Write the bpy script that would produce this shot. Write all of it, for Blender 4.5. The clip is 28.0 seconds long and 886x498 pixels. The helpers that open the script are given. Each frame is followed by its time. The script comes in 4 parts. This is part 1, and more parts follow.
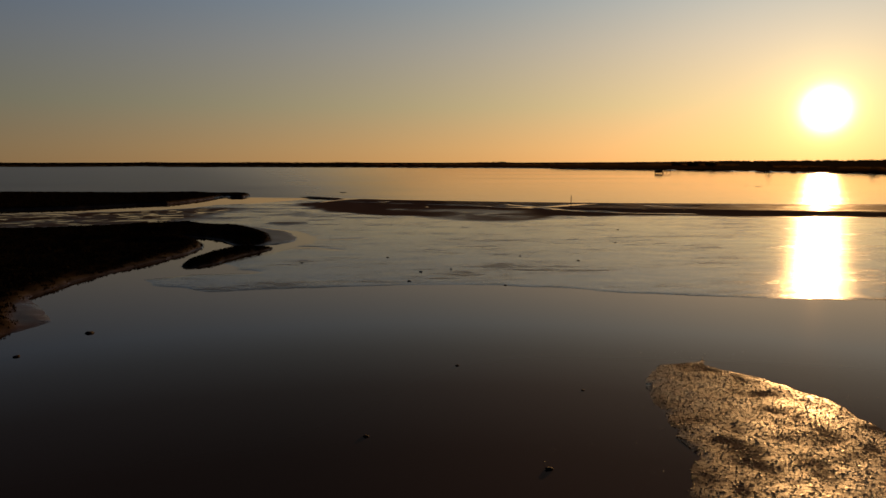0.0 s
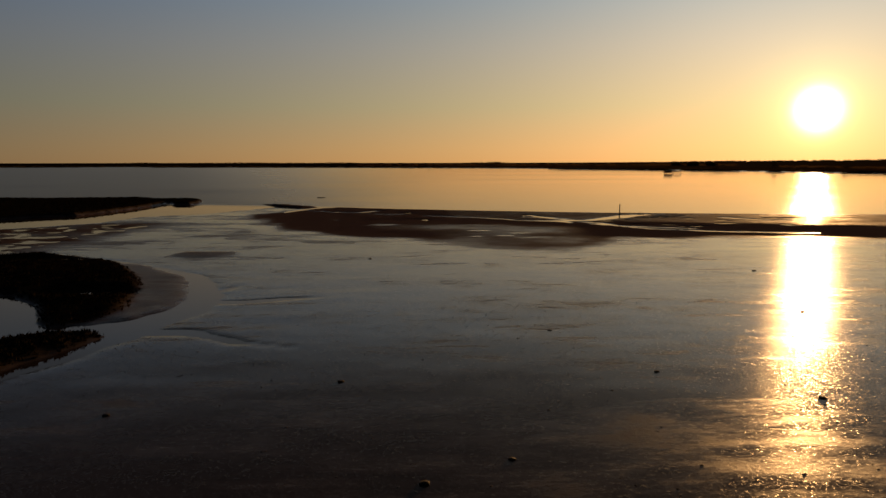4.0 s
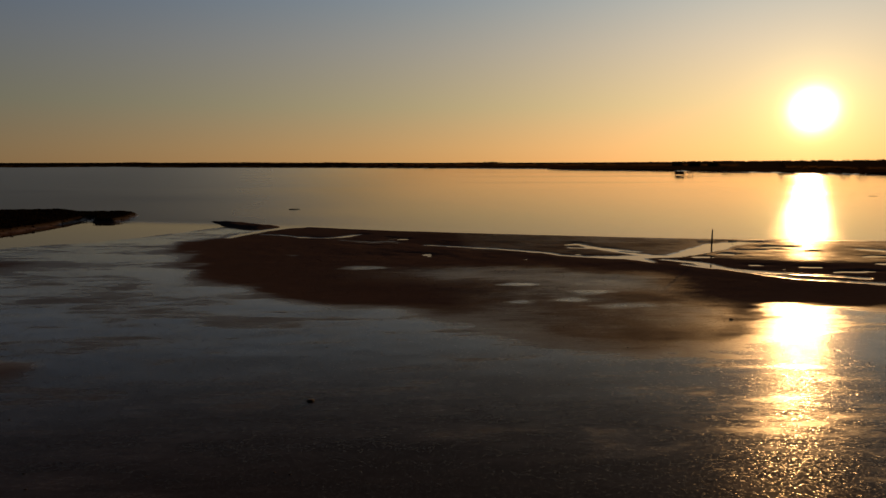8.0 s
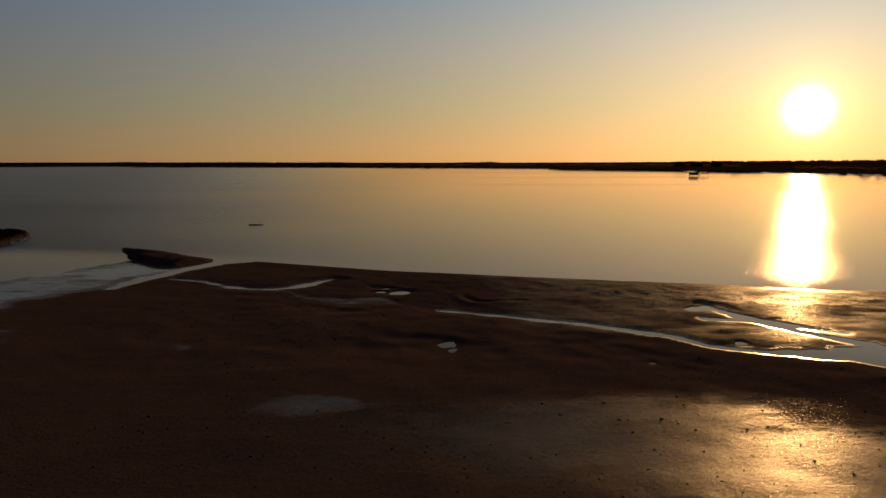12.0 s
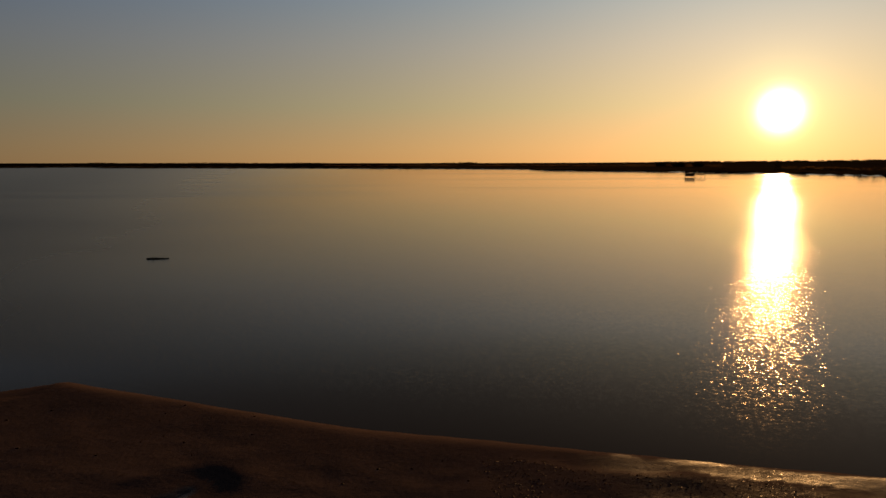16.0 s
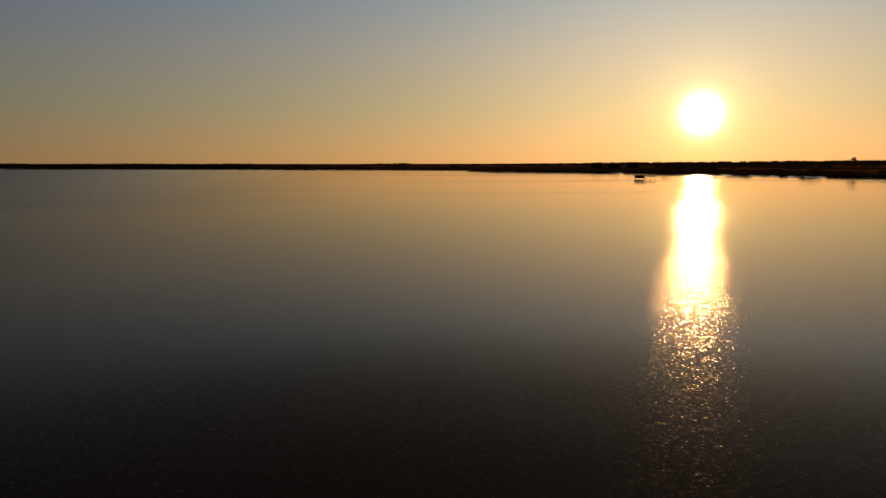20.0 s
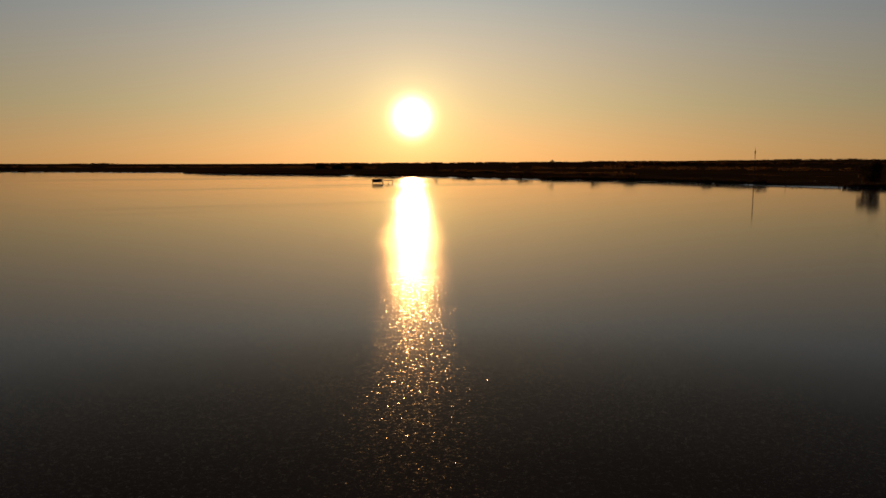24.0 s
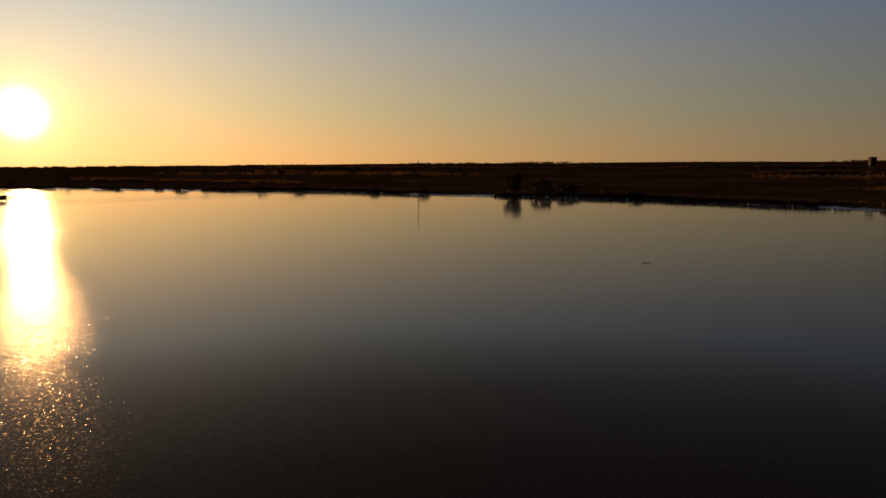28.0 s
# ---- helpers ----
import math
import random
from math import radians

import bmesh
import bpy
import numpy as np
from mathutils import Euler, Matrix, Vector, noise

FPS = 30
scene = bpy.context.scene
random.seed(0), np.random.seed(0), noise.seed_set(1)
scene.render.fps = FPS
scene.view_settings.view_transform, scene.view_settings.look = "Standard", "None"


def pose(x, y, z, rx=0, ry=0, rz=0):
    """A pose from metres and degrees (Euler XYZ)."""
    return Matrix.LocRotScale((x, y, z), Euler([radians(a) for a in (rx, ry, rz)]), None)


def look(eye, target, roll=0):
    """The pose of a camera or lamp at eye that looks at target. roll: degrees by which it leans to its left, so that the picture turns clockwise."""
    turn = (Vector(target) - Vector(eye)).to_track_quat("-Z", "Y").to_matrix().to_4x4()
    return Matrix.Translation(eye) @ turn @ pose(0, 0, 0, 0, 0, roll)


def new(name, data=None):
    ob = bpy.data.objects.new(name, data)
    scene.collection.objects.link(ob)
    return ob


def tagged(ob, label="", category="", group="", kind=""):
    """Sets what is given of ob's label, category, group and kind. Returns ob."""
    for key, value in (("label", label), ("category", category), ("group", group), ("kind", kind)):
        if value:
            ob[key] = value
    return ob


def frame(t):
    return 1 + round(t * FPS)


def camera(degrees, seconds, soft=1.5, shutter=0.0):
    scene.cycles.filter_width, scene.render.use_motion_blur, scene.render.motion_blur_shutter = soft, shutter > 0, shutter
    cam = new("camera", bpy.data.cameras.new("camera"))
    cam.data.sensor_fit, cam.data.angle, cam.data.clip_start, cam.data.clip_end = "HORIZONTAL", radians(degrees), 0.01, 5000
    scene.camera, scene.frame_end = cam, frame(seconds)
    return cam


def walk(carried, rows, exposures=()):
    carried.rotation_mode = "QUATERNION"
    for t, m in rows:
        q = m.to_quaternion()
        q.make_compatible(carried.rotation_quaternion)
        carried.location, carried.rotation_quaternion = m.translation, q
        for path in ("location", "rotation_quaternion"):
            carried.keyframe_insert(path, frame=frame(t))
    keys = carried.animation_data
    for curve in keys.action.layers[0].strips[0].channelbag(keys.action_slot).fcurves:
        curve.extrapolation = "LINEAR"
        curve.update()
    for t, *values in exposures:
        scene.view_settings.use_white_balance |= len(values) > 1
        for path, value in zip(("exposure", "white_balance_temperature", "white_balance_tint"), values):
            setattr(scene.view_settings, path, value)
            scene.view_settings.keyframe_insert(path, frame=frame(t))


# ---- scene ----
# camera: a drone that flies north over the flats at 8 m/s, then turns east and climbs
# rows: seconds, x, y, z, yaw, pitch, roll
cam = camera(64.73, 28.0, soft=1.5)
PATH = [
    (0, -0.00, 0.00, 8.00, -1.97, -6.95, -0.01),
    (1, -0.11, 9.01, 7.84, -2.07, -6.93, -0.09),
    (2, -0.18, 18.00, 7.69, -2.21, -6.86, -0.16),
    (3, -0.15, 26.95, 7.56, -2.36, -6.89, -0.13),
    (6, -0.11, 51.95, 7.91, -2.56, -6.94, 0.02),
    (7, -0.11, 59.94, 8.09, -2.69, -6.94, -0.01),
    (8, -0.13, 67.86, 8.27, -2.78, -6.94, -0.02),
    (9, -0.19, 75.73, 8.40, -2.79, -6.98, 0.08),
    (10, -0.25, 83.57, 8.46, -2.86, -7.02, 0.20),
    (11, -0.31, 91.42, 8.43, -2.95, -6.97, 0.12),
    (12, -0.42, 99.39, 8.41, -3.07, -6.95, 0.01),
    (12.5, -0.48, 103.42, 8.41, -3.25, -6.90, -0.03),
    (14.5, -0.66, 119.82, 8.40, -4.10, -6.90, -0.04),
    (15, -0.68, 123.94, 8.43, -4.32, -6.91, -0.04),
    (16, -0.68, 132.21, 8.50, -4.88, -6.91, -0.04),
    (17, -0.66, 140.44, 8.56, -5.44, -6.89, -0.06),
    (18, -0.64, 148.62, 8.63, -6.51, -6.84, -0.02),
    (18.6, -0.61, 153.51, 8.68, -7.06, -6.84, -0.02),
    (20, -0.52, 164.84, 8.83, -10.27, -6.85, -0.03),
    (20.5, -0.46, 168.80, 8.96, -11.17, -6.84, -0.01),
    (22.5, 0.08, 184.00, 9.92, -23.55, -6.86, 0.06),
    (23, 0.34, 187.60, 10.25, -26.94, -6.85, 0.10),
    (24, 1.07, 194.50, 11.00, -32.80, -6.84, 0.05),
    (25, 1.95, 201.10, 11.83, -35.80, -6.85, 0.06),
    (26, 2.94, 207.40, 12.75, -40.16, -6.81, 0.07),
    (26.5, 3.31, 210.12, 13.36, -42.78, -6.80, 0.04),
    (27, 3.43, 212.51, 14.10, -46.65, -6.76, 0.05),
    (27.5, 3.19, 214.58, 14.91, -51.47, -6.79, 0.02),
    (28, 2.79, 216.47, 15.74, -61.03, -6.64, -0.14),
]
walk(cam, [(t, pose(x, y, z, 90 + p, 0, yaw) @ pose(0, 0, 0, 0, 0, r)) for t, x, y, z, yaw, p, r in PATH],
     exposures=((0, 0.12), (3, 0.12), (7, 0.04), (9, 0.06), (12, 0.17), (15, 0.1), (16, 0.03), (20, -0.05), (23, -0.14), (26, -0.12), (27, -0.02), (28, 0.2)))

# ---------------------------------------------------------------- sky and sun
SUN_AZ, SUN_EL = 30.3, 3.83          # degrees east of north (+y), degrees above the horizon
sun_dir = Vector((math.sin(radians(SUN_AZ)) * math.cos(radians(SUN_EL)),
                  math.cos(radians(SUN_AZ)) * math.cos(radians(SUN_EL)), math.sin(radians(SUN_EL))))

world = bpy.data.worlds.new("dusk_sky")
scene.world = world
world.use_nodes = True
wt = world.node_tree
wt.nodes.clear()


def wnode(kind, **props):
    n = wt.nodes.new(kind)
    for k, v in props.items():
        if k == "operation":
            n.operation = v
        elif k == "blend":
            n.blend_type = v
    return n


def wmath(op, a, b=None, clamp=False):
    n = wnode("ShaderNodeMath", operation=op)
    n.use_clamp = clamp
    for i, v in enumerate((a, b)):
        if v is None:
            continue
        if isinstance(v, (int, float)):
            n.inputs[i].default_value = v
        else:
            wt.links.new(v, n.inputs[i])
    return n.outputs[0]


sky = wnode("ShaderNodeTexSky")
sky.sky_type = "NISHITA"
sky.sun_disc = False
sky.sun_elevation, sky.sun_rotation = radians(SUN_EL), radians(SUN_AZ)
sky.altitude, sky.air_density, sky.dust_density, sky.ozone_density = 0, 1.0, 2.0, 1.5

coord = wnode("ShaderNodeTexCoord")
dot = wnode("ShaderNodeVectorMath", operation="DOT_PRODUCT")
wt.links.new(coord.outputs["Generated"], dot.inputs[0])
dot.inputs[1].default_value = sun_dir
angle = wmath("MULTIPLY", wmath("ARCCOSINE", wmath("MINIMUM", dot.outputs["Value"], 1.0)), 57.29578)


def halo(width, power, strength, color):
    """Hazy light round the sun: strength * exp(-(angle / width) ** power)."""
    g = wmath("EXPONENT", wmath("MULTIPLY", wmath("POWER", wmath("DIVIDE", angle, width), power), -1.0))
    n = wnode("ShaderNodeMix", blend="MULTIPLY")
    n.data_type = "RGBA"
    n.inputs["Factor"].default_value = 1
    n.inputs["A"].default_value = (*[c * strength for c in color], 1)
    wt.links.new(g, n.inputs["B"])
    return n.outputs["Result"]


def wadd(a, b):
    n = wnode("ShaderNodeMix", blend="ADD")
    n.data_type = "RGBA"
    n.inputs["Factor"].default_value = 1
    wt.links.new(a, n.inputs["A"])
    wt.links.new(b, n.inputs["B"])
    return n.outputs["Result"]


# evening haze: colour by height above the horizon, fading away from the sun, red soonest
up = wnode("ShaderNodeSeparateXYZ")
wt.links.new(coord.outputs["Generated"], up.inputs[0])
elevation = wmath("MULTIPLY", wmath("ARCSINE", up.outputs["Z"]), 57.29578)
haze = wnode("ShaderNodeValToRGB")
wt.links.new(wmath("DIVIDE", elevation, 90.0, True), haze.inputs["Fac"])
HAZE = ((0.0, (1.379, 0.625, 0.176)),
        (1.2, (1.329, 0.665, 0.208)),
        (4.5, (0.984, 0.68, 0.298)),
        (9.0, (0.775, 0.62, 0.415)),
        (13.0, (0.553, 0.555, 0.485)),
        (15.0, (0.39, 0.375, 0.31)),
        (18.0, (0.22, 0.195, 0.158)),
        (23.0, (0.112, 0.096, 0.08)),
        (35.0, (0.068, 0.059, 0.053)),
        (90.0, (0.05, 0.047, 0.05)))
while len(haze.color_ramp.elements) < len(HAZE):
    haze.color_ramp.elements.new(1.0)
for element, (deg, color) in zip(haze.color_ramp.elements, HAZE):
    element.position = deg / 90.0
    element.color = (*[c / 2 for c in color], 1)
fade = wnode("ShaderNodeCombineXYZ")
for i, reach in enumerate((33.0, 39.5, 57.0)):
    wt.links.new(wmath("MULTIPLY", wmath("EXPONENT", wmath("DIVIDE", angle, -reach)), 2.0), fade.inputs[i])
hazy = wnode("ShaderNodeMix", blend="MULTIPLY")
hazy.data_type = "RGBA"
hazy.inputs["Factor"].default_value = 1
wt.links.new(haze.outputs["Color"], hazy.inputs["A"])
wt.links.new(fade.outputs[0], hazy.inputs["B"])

scaled = wnode("ShaderNodeMix", blend="MULTIPLY")
scaled.data_type = "RGBA"
scaled.inputs["Factor"].default_value = 1
wt.links.new(sky.outputs["Color"], scaled.inputs["A"])
scaled.inputs["B"].default_value = (0.002, 0.002, 0.002, 1)
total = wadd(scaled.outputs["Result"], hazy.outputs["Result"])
for args in ((1.06, 2.0, 8.0, (1.0, 0.88, 0.58)),
             (2.7, 1.6, 0.50, (1.0, 0.85, 0.30)),
             (17.0, 2.0, 0.085, (1.0, 0.78, 0.56))):
    total = wadd(total, halo(*args))
back = wnode("ShaderNodeBackground")
wt.links.new(total, back.inputs["Color"])
back.inputs["Strength"].default_value = 1.0
wout = wnode("ShaderNodeOutputWorld")
wt.links.new(back.outputs[0], wout.inputs["Surface"])

sun_data = bpy.data.lights.new("sun", "SUN")
sun_data.energy, sun_data.angle, sun_data.color = 2.8, radians(0.53), (1.0, 0.51, 0.18)
sun = new("sun", sun_data)
sun.matrix_world = look(sun_dir * 100, (0, 0, 0))

# ---------------------------------------------------------------- materials
def material(name):
    m = bpy.data.materials.new(name)
    m.use_nodes = True
    nt = m.node_tree
    nt.nodes.clear()
    out = nt.nodes.new("ShaderNodeOutputMaterial")
    return m, nt, out


def N(nt, kind, inputs=None, **props):
    """A node with its inputs set from values or linked from sockets."""
    n = nt.nodes.new(kind)
    if "op" in props:
        n.operation = props["op"]
    if "blend" in props:
        n.data_type, n.blend_type = "RGBA", props["blend"]
    if "attr" in props:
        n.attribute_name = props["attr"]
    if "clamp" in props:
        n.use_clamp = props["clamp"]
    for key, v in (inputs or {}).items():
        if isinstance(v, bpy.types.NodeSocket):
            nt.links.new(v, n.inputs[key])
        else:
            n.inputs[key].default_value = v
    return n


def place(nt, scale=(1, 1, 1), rot=0.0):
    g = N(nt, "ShaderNodeNewGeometry")
    return N(nt, "ShaderNodeMapping", {"Vector": g.outputs["Position"], "Scale": scale, "Rotation": (0, 0, rot)}).outputs[0]


def noise_tex(nt, vec, scale, detail=4, rough=0.55):
    return N(nt, "ShaderNodeTexNoise", {"Vector": vec, "Scale": scale, "Detail": detail, "Roughness": rough}).outputs["Fac"]


def ramp(nt, fac, lo, hi, a=0.0, b=1.0):
    n = N(nt, "ShaderNodeMapRange", {"Value": fac, "From Min": lo, "From Max": hi, "To Min": a, "To Max": b})
    n.interpolation_type = "SMOOTHSTEP"
    return n.outputs[0]


def maths(nt, op, a, b=0.0):
    return N(nt, "ShaderNodeMath", {0: a, 1: b}, op=op).outputs[0]


def mix_col(nt, fac, a, b):
    return N(nt, "ShaderNodeMix", {"Factor": fac, "A": a, "B": b}, blend="MIX").outputs["Result"]


def rgba(*c):
    return (*c, 1)


def water_material():
    m, nt, out = material("water")
    pos = N(nt, "ShaderNodeNewGeometry").outputs["Position"]
    xyz = N(nt, "ShaderNodeSeparateXYZ", {0: pos}).outputs
    beyond = maths(nt, "ADD", xyz["Y"], maths(nt, "MULTIPLY", xyz["X"], 0.33))
    open_water = ramp(nt, beyond, 151, 161)            # the shallows and pools behind the bar lie sheltered and calm
    ahead = maths(nt, "MAXIMUM", maths(nt, "SUBTRACT", xyz["Y"], 60.0), 30.0)
    wind = ramp(nt, maths(nt, "DIVIDE", xyz["X"], ahead), 0.12, -0.40)      # the open north-west side is ruffled, the east calm
    wind = maths(nt, "MULTIPLY", wind, open_water)
    paws = ramp(nt, noise_tex(nt, place(nt, (0.007, 0.024, 1), 0.15), 1.0, 4), 0.38, 0.62)
    bands = ramp(nt, noise_tex(nt, place(nt, (0.0016, 0.0075, 1), 0.25), 1.0, 5, 0.6), 0.50, 0.66)      # long ruffled streaks on the far water
    bands = maths(nt, "MULTIPLY", bands, ramp(nt, xyz["Y"], 240, 420))
    wind = maths(nt, "MAXIMUM", wind, maths(nt, "MULTIPLY", bands, 0.3))
    slope = None                                       # ripples as slopes of the surface, in two sizes
    for scale, turn, share in (((5.0, 5.4, 1), 0.5, 0.85), ((12.0, 13.0, 1), 0.7, 0.95)):
        t = N(nt, "ShaderNodeTexNoise", {"Vector": place(nt, scale, turn), "Scale": 1.0, "Detail": 1.0, "Roughness": 0.5}).outputs["Color"]
        t = N(nt, "ShaderNodeVectorMath", {0: t, 1: (0.5, 0.5, 0.5)}, op="SUBTRACT").outputs[0]
        t = N(nt, "ShaderNodeVectorMath", {0: t, 1: (share * 1.35, share * 0.63, 0.0)}, op="MULTIPLY").outputs[0]
        slope = t if slope is None else N(nt, "ShaderNodeVectorMath", {0: slope, 1: t}, op="ADD").outputs[0]
    slope = N(nt, "ShaderNodeMapping", {"Vector": slope, "Rotation": (0, 0, -radians(SUN_AZ))}).outputs[0]   # crests run with the low sun
    amount = maths(nt, "MULTIPLY", open_water, maths(nt, "ADD", maths(nt, "MULTIPLY", paws, 0.22), 0.36))
    amount = maths(nt, "ADD", maths(nt, "MULTIPLY", amount, maths(nt, "ADD", maths(nt, "MULTIPLY", wind, 0.4), 1.0)), 0.02)
    stretch = N(nt, "ShaderNodeCombineXYZ", {0: amount, 1: amount, 2: 0.0}).outputs[0]
    slope = N(nt, "ShaderNodeVectorMath", {0: slope, 1: stretch}, op="MULTIPLY").outputs[0]
    slope = N(nt, "ShaderNodeVectorMath", {0: slope, 1: (0.0, 0.0, 1.0)}, op="ADD").outputs[0]
    normal = N(nt, "ShaderNodeVectorMath", {0: slope}, op="NORMALIZE").outputs[0]
    silt = mix_col(nt, noise_tex(nt, place(nt, (0.05, 0.08, 1)), 1.0, 4), rgba(0.035, 0.025, 0.022), rgba(0.055, 0.040, 0.034))
    silt = mix_col(nt, open_water, silt, rgba(0.030, 0.021, 0.018))      # deeper and darker beyond the bar
    r1 = maths(nt, "ADD", maths(nt, "MULTIPLY", open_water, maths(nt, "ADD", maths(nt, "MULTIPLY", paws, 0.035), 0.025)), 0.035)
    r1 = maths(nt, "ADD", r1, maths(nt, "MULTIPLY", wind, 0.28))
    silt = mix_col(nt, ramp(nt, xyz["Y"], 32, 20), silt, rgba(0.045, 0.033, 0.030))
    shelf = maths(nt, "MULTIPLY", ramp(nt, xyz["Y"], 36, 24), ramp(nt, xyz["X"], -5, 6))     # pale mud shelf just under the water
    silt = mix_col(nt, shelf, silt, rgba(0.12, 0.08, 0.065))
    bed = N(nt, "ShaderNodeBsdfDiffuse", {"Color": silt})
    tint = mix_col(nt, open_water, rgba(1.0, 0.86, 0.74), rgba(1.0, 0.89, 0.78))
    tint = mix_col(nt, wind, tint, rgba(0.97, 0.91, 0.84))     # warm tint painted into the reflected sky, weaker where the water is ruffled
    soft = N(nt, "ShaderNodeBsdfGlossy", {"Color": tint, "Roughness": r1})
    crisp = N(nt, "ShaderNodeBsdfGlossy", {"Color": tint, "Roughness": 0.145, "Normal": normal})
    soft.distribution, crisp.distribution = "BECKMANN", "GGX"
    mirror = N(nt, "ShaderNodeFresnel", {"IOR": 1.333}).outputs[0]
    mirror = maths(nt, "MULTIPLY", mirror, maths(nt, "SUBTRACT", 1.0, maths(nt, "MULTIPLY", wind, 0.46)))     # wavelets that face the eye mirror less
    still = N(nt, "ShaderNodeMixShader", {0: mirror, 1: bed.outputs[0], 2: soft.outputs[0]})
    lively = N(nt, "ShaderNodeMixShader", {0: N(nt, "ShaderNodeFresnel", {"IOR": 1.333, "Normal": normal}).outputs[0], 1: bed.outputs[0], 2: crisp.outputs[0]})
    share = maths(nt, "ADD", maths(nt, "MULTIPLY", open_water, 0.11), 0.004)
    both = N(nt, "ShaderNodeMixShader", {0: share, 1: still.outputs[0], 2: lively.outputs[0]})
    nt.links.new(both.outputs[0], out.inputs["Surface"])
    return m


def ground_material():
    m, nt, out = material("mud_and_soil")
    wet = N(nt, "ShaderNodeAttribute", attr="wet").outputs["Fac"]
    veg = N(nt, "ShaderNodeAttribute", attr="veg").outputs["Fac"]
    lump = N(nt, "ShaderNodeAttribute", attr="lumpy").outputs["Fac"]
    large = noise_tex(nt, place(nt, (0.07, 0.16, 0.1), 0.1), 1.0, 6, 0.6)
    mid = noise_tex(nt, place(nt, (0.55, 1.2, 0.7), 0.12), 1.0, 6, 0.65)
    speck = noise_tex(nt, place(nt, (5.5, 7.5, 5), 0.2), 1.0, 5, 0.7)
    fine = noise_tex(nt, place(nt, (8, 10, 8)), 1.0, 4, 0.65)
    streak = noise_tex(nt, place(nt, (0.22, 1.0, 0.5), 0.16), 1.0, 5, 0.7)
    stains = None
    for tex, share in ((large, 0.9), (mid, 0.7), (streak, 0.8)):
        t = maths(nt, "MULTIPLY", maths(nt, "SUBTRACT", tex, 0.5), share)
        stains = t if stains is None else maths(nt, "ADD", stains, t)
    film = maths(nt, "ADD", wet, maths(nt, "MULTIPLY", stains, ramp(nt, wet, 0.3, 0.9, 0.22, 1.0)))
    film = ramp(nt, film, 0.2, 1.0)                    # from bare sand to mud under a film of water
    crumbs = maths(nt, "ADD", maths(nt, "MULTIPLY", speck, 0.75), maths(nt, "MULTIPLY", mid, 0.35))
    crumbs = maths(nt, "ADD", crumbs, maths(nt, "MULTIPLY", lump, 0.06))
    crumbs = ramp(nt, crumbs, 0.58, 0.74)              # crumbs of mud that stand out of the film
    grains = noise_tex(nt, place(nt, (11.0, 13.0, 9.0), 0.4), 1.0, 3, 0.6)
    grains = ramp(nt, maths(nt, "ADD", grains, maths(nt, "MULTIPLY", maths(nt, "SUBTRACT", mid, 0.5), 0.25)), 0.47, 0.58)
    smoothness = maths(nt, "MULTIPLY", film, maths(nt, "SUBTRACT", 1.0, maths(nt, "MULTIPLY", crumbs, 0.75)))
    sand = mix_col(nt, mid, rgba(0.100, 0.070, 0.062), rgba(0.190, 0.132, 0.118))
    mud = mix_col(nt, large, rgba(0.032, 0.023, 0.020), rgba(0.054, 0.039, 0.033))
    fields = N(nt, "ShaderNodeTexVoronoi", {"Vector": place(nt, (0.006, 0.011, 0), 0.3), "Scale": 1.0}).outputs["Color"]
    soil = mix_col(nt, N(nt, "ShaderNodeSeparateXYZ", {0: fields}).outputs["X"], rgba(0.05, 0.033, 0.02), rgba(0.12, 0.075, 0.04))
    soil = mix_col(nt, mid, rgba(0.06, 0.04, 0.022), soil)
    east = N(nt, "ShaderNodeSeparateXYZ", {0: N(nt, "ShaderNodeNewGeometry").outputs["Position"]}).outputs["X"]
    soil = mix_col(nt, ramp(nt, east, 90, 30), soil, rgba(0.022, 0.016, 0.010))          # nearly black soil colour towards the west, under the marsh
    col = mix_col(nt, film, sand, mud)
    col = mix_col(nt, maths(nt, "MULTIPLY", crumbs, 0.5), col, rgba(0.022, 0.016, 0.012))
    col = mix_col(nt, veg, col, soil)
    rough = maths(nt, "SUBTRACT", ramp(nt, smoothness, 0.0, 0.3, 0.88, 0.38), ramp(nt, smoothness, 0.3, 1.0, 0.0, 0.31))
    rough = maths(nt, "ADD", rough, maths(nt, "MULTIPLY", maths(nt, "SUBTRACT", fine, 0.5), 0.06))
    rough = maths(nt, "ADD", rough, maths(nt, "MULTIPLY", lump, 0.10))
    rough = maths(nt, "MAXIMUM", rough, maths(nt, "MULTIPLY", veg, 0.95))
    spec = maths(nt, "MULTIPLY", ramp(nt, film, 0.02, 0.85, 0.0, 0.34), maths(nt, "SUBTRACT", 1.0, veg))
    spec = maths(nt, "MULTIPLY", spec, maths(nt, "SUBTRACT", 1.0, maths(nt, "MULTIPLY", crumbs, 0.4)))
    lumps = N(nt, "ShaderNodeTexVoronoi", {"Vector": place(nt, (5.0, 5.0, 1)), "Scale": 1.0}).outputs["Distance"]
    height = maths(nt, "ADD", maths(nt, "MULTIPLY", fine, 0.012), maths(nt, "MULTIPLY", speck, 0.022))
    height = maths(nt, "ADD", height, maths(nt, "MULTIPLY", lumps, 0.004))
    height = maths(nt, "ADD", height, maths(nt, "MULTIPLY", mid, 0.03))
    strength = maths(nt, "MULTIPLY", maths(nt, "ADD", ramp(nt, smoothness, 0.1, 1.0, 0.45, 0.07), maths(nt, "MULTIPLY", lump, 0.2)), maths(nt, "SUBTRACT", 1.0, maths(nt, "MULTIPLY", veg, 0.7)))
    bump = N(nt, "ShaderNodeBump", {"Height": height, "Strength": strength, "Distance": 1.0}).outputs[0]
    warm = rgba(1.0, 0.76, 0.52)                        # golden tint painted into the mud's reflections of sun and sky
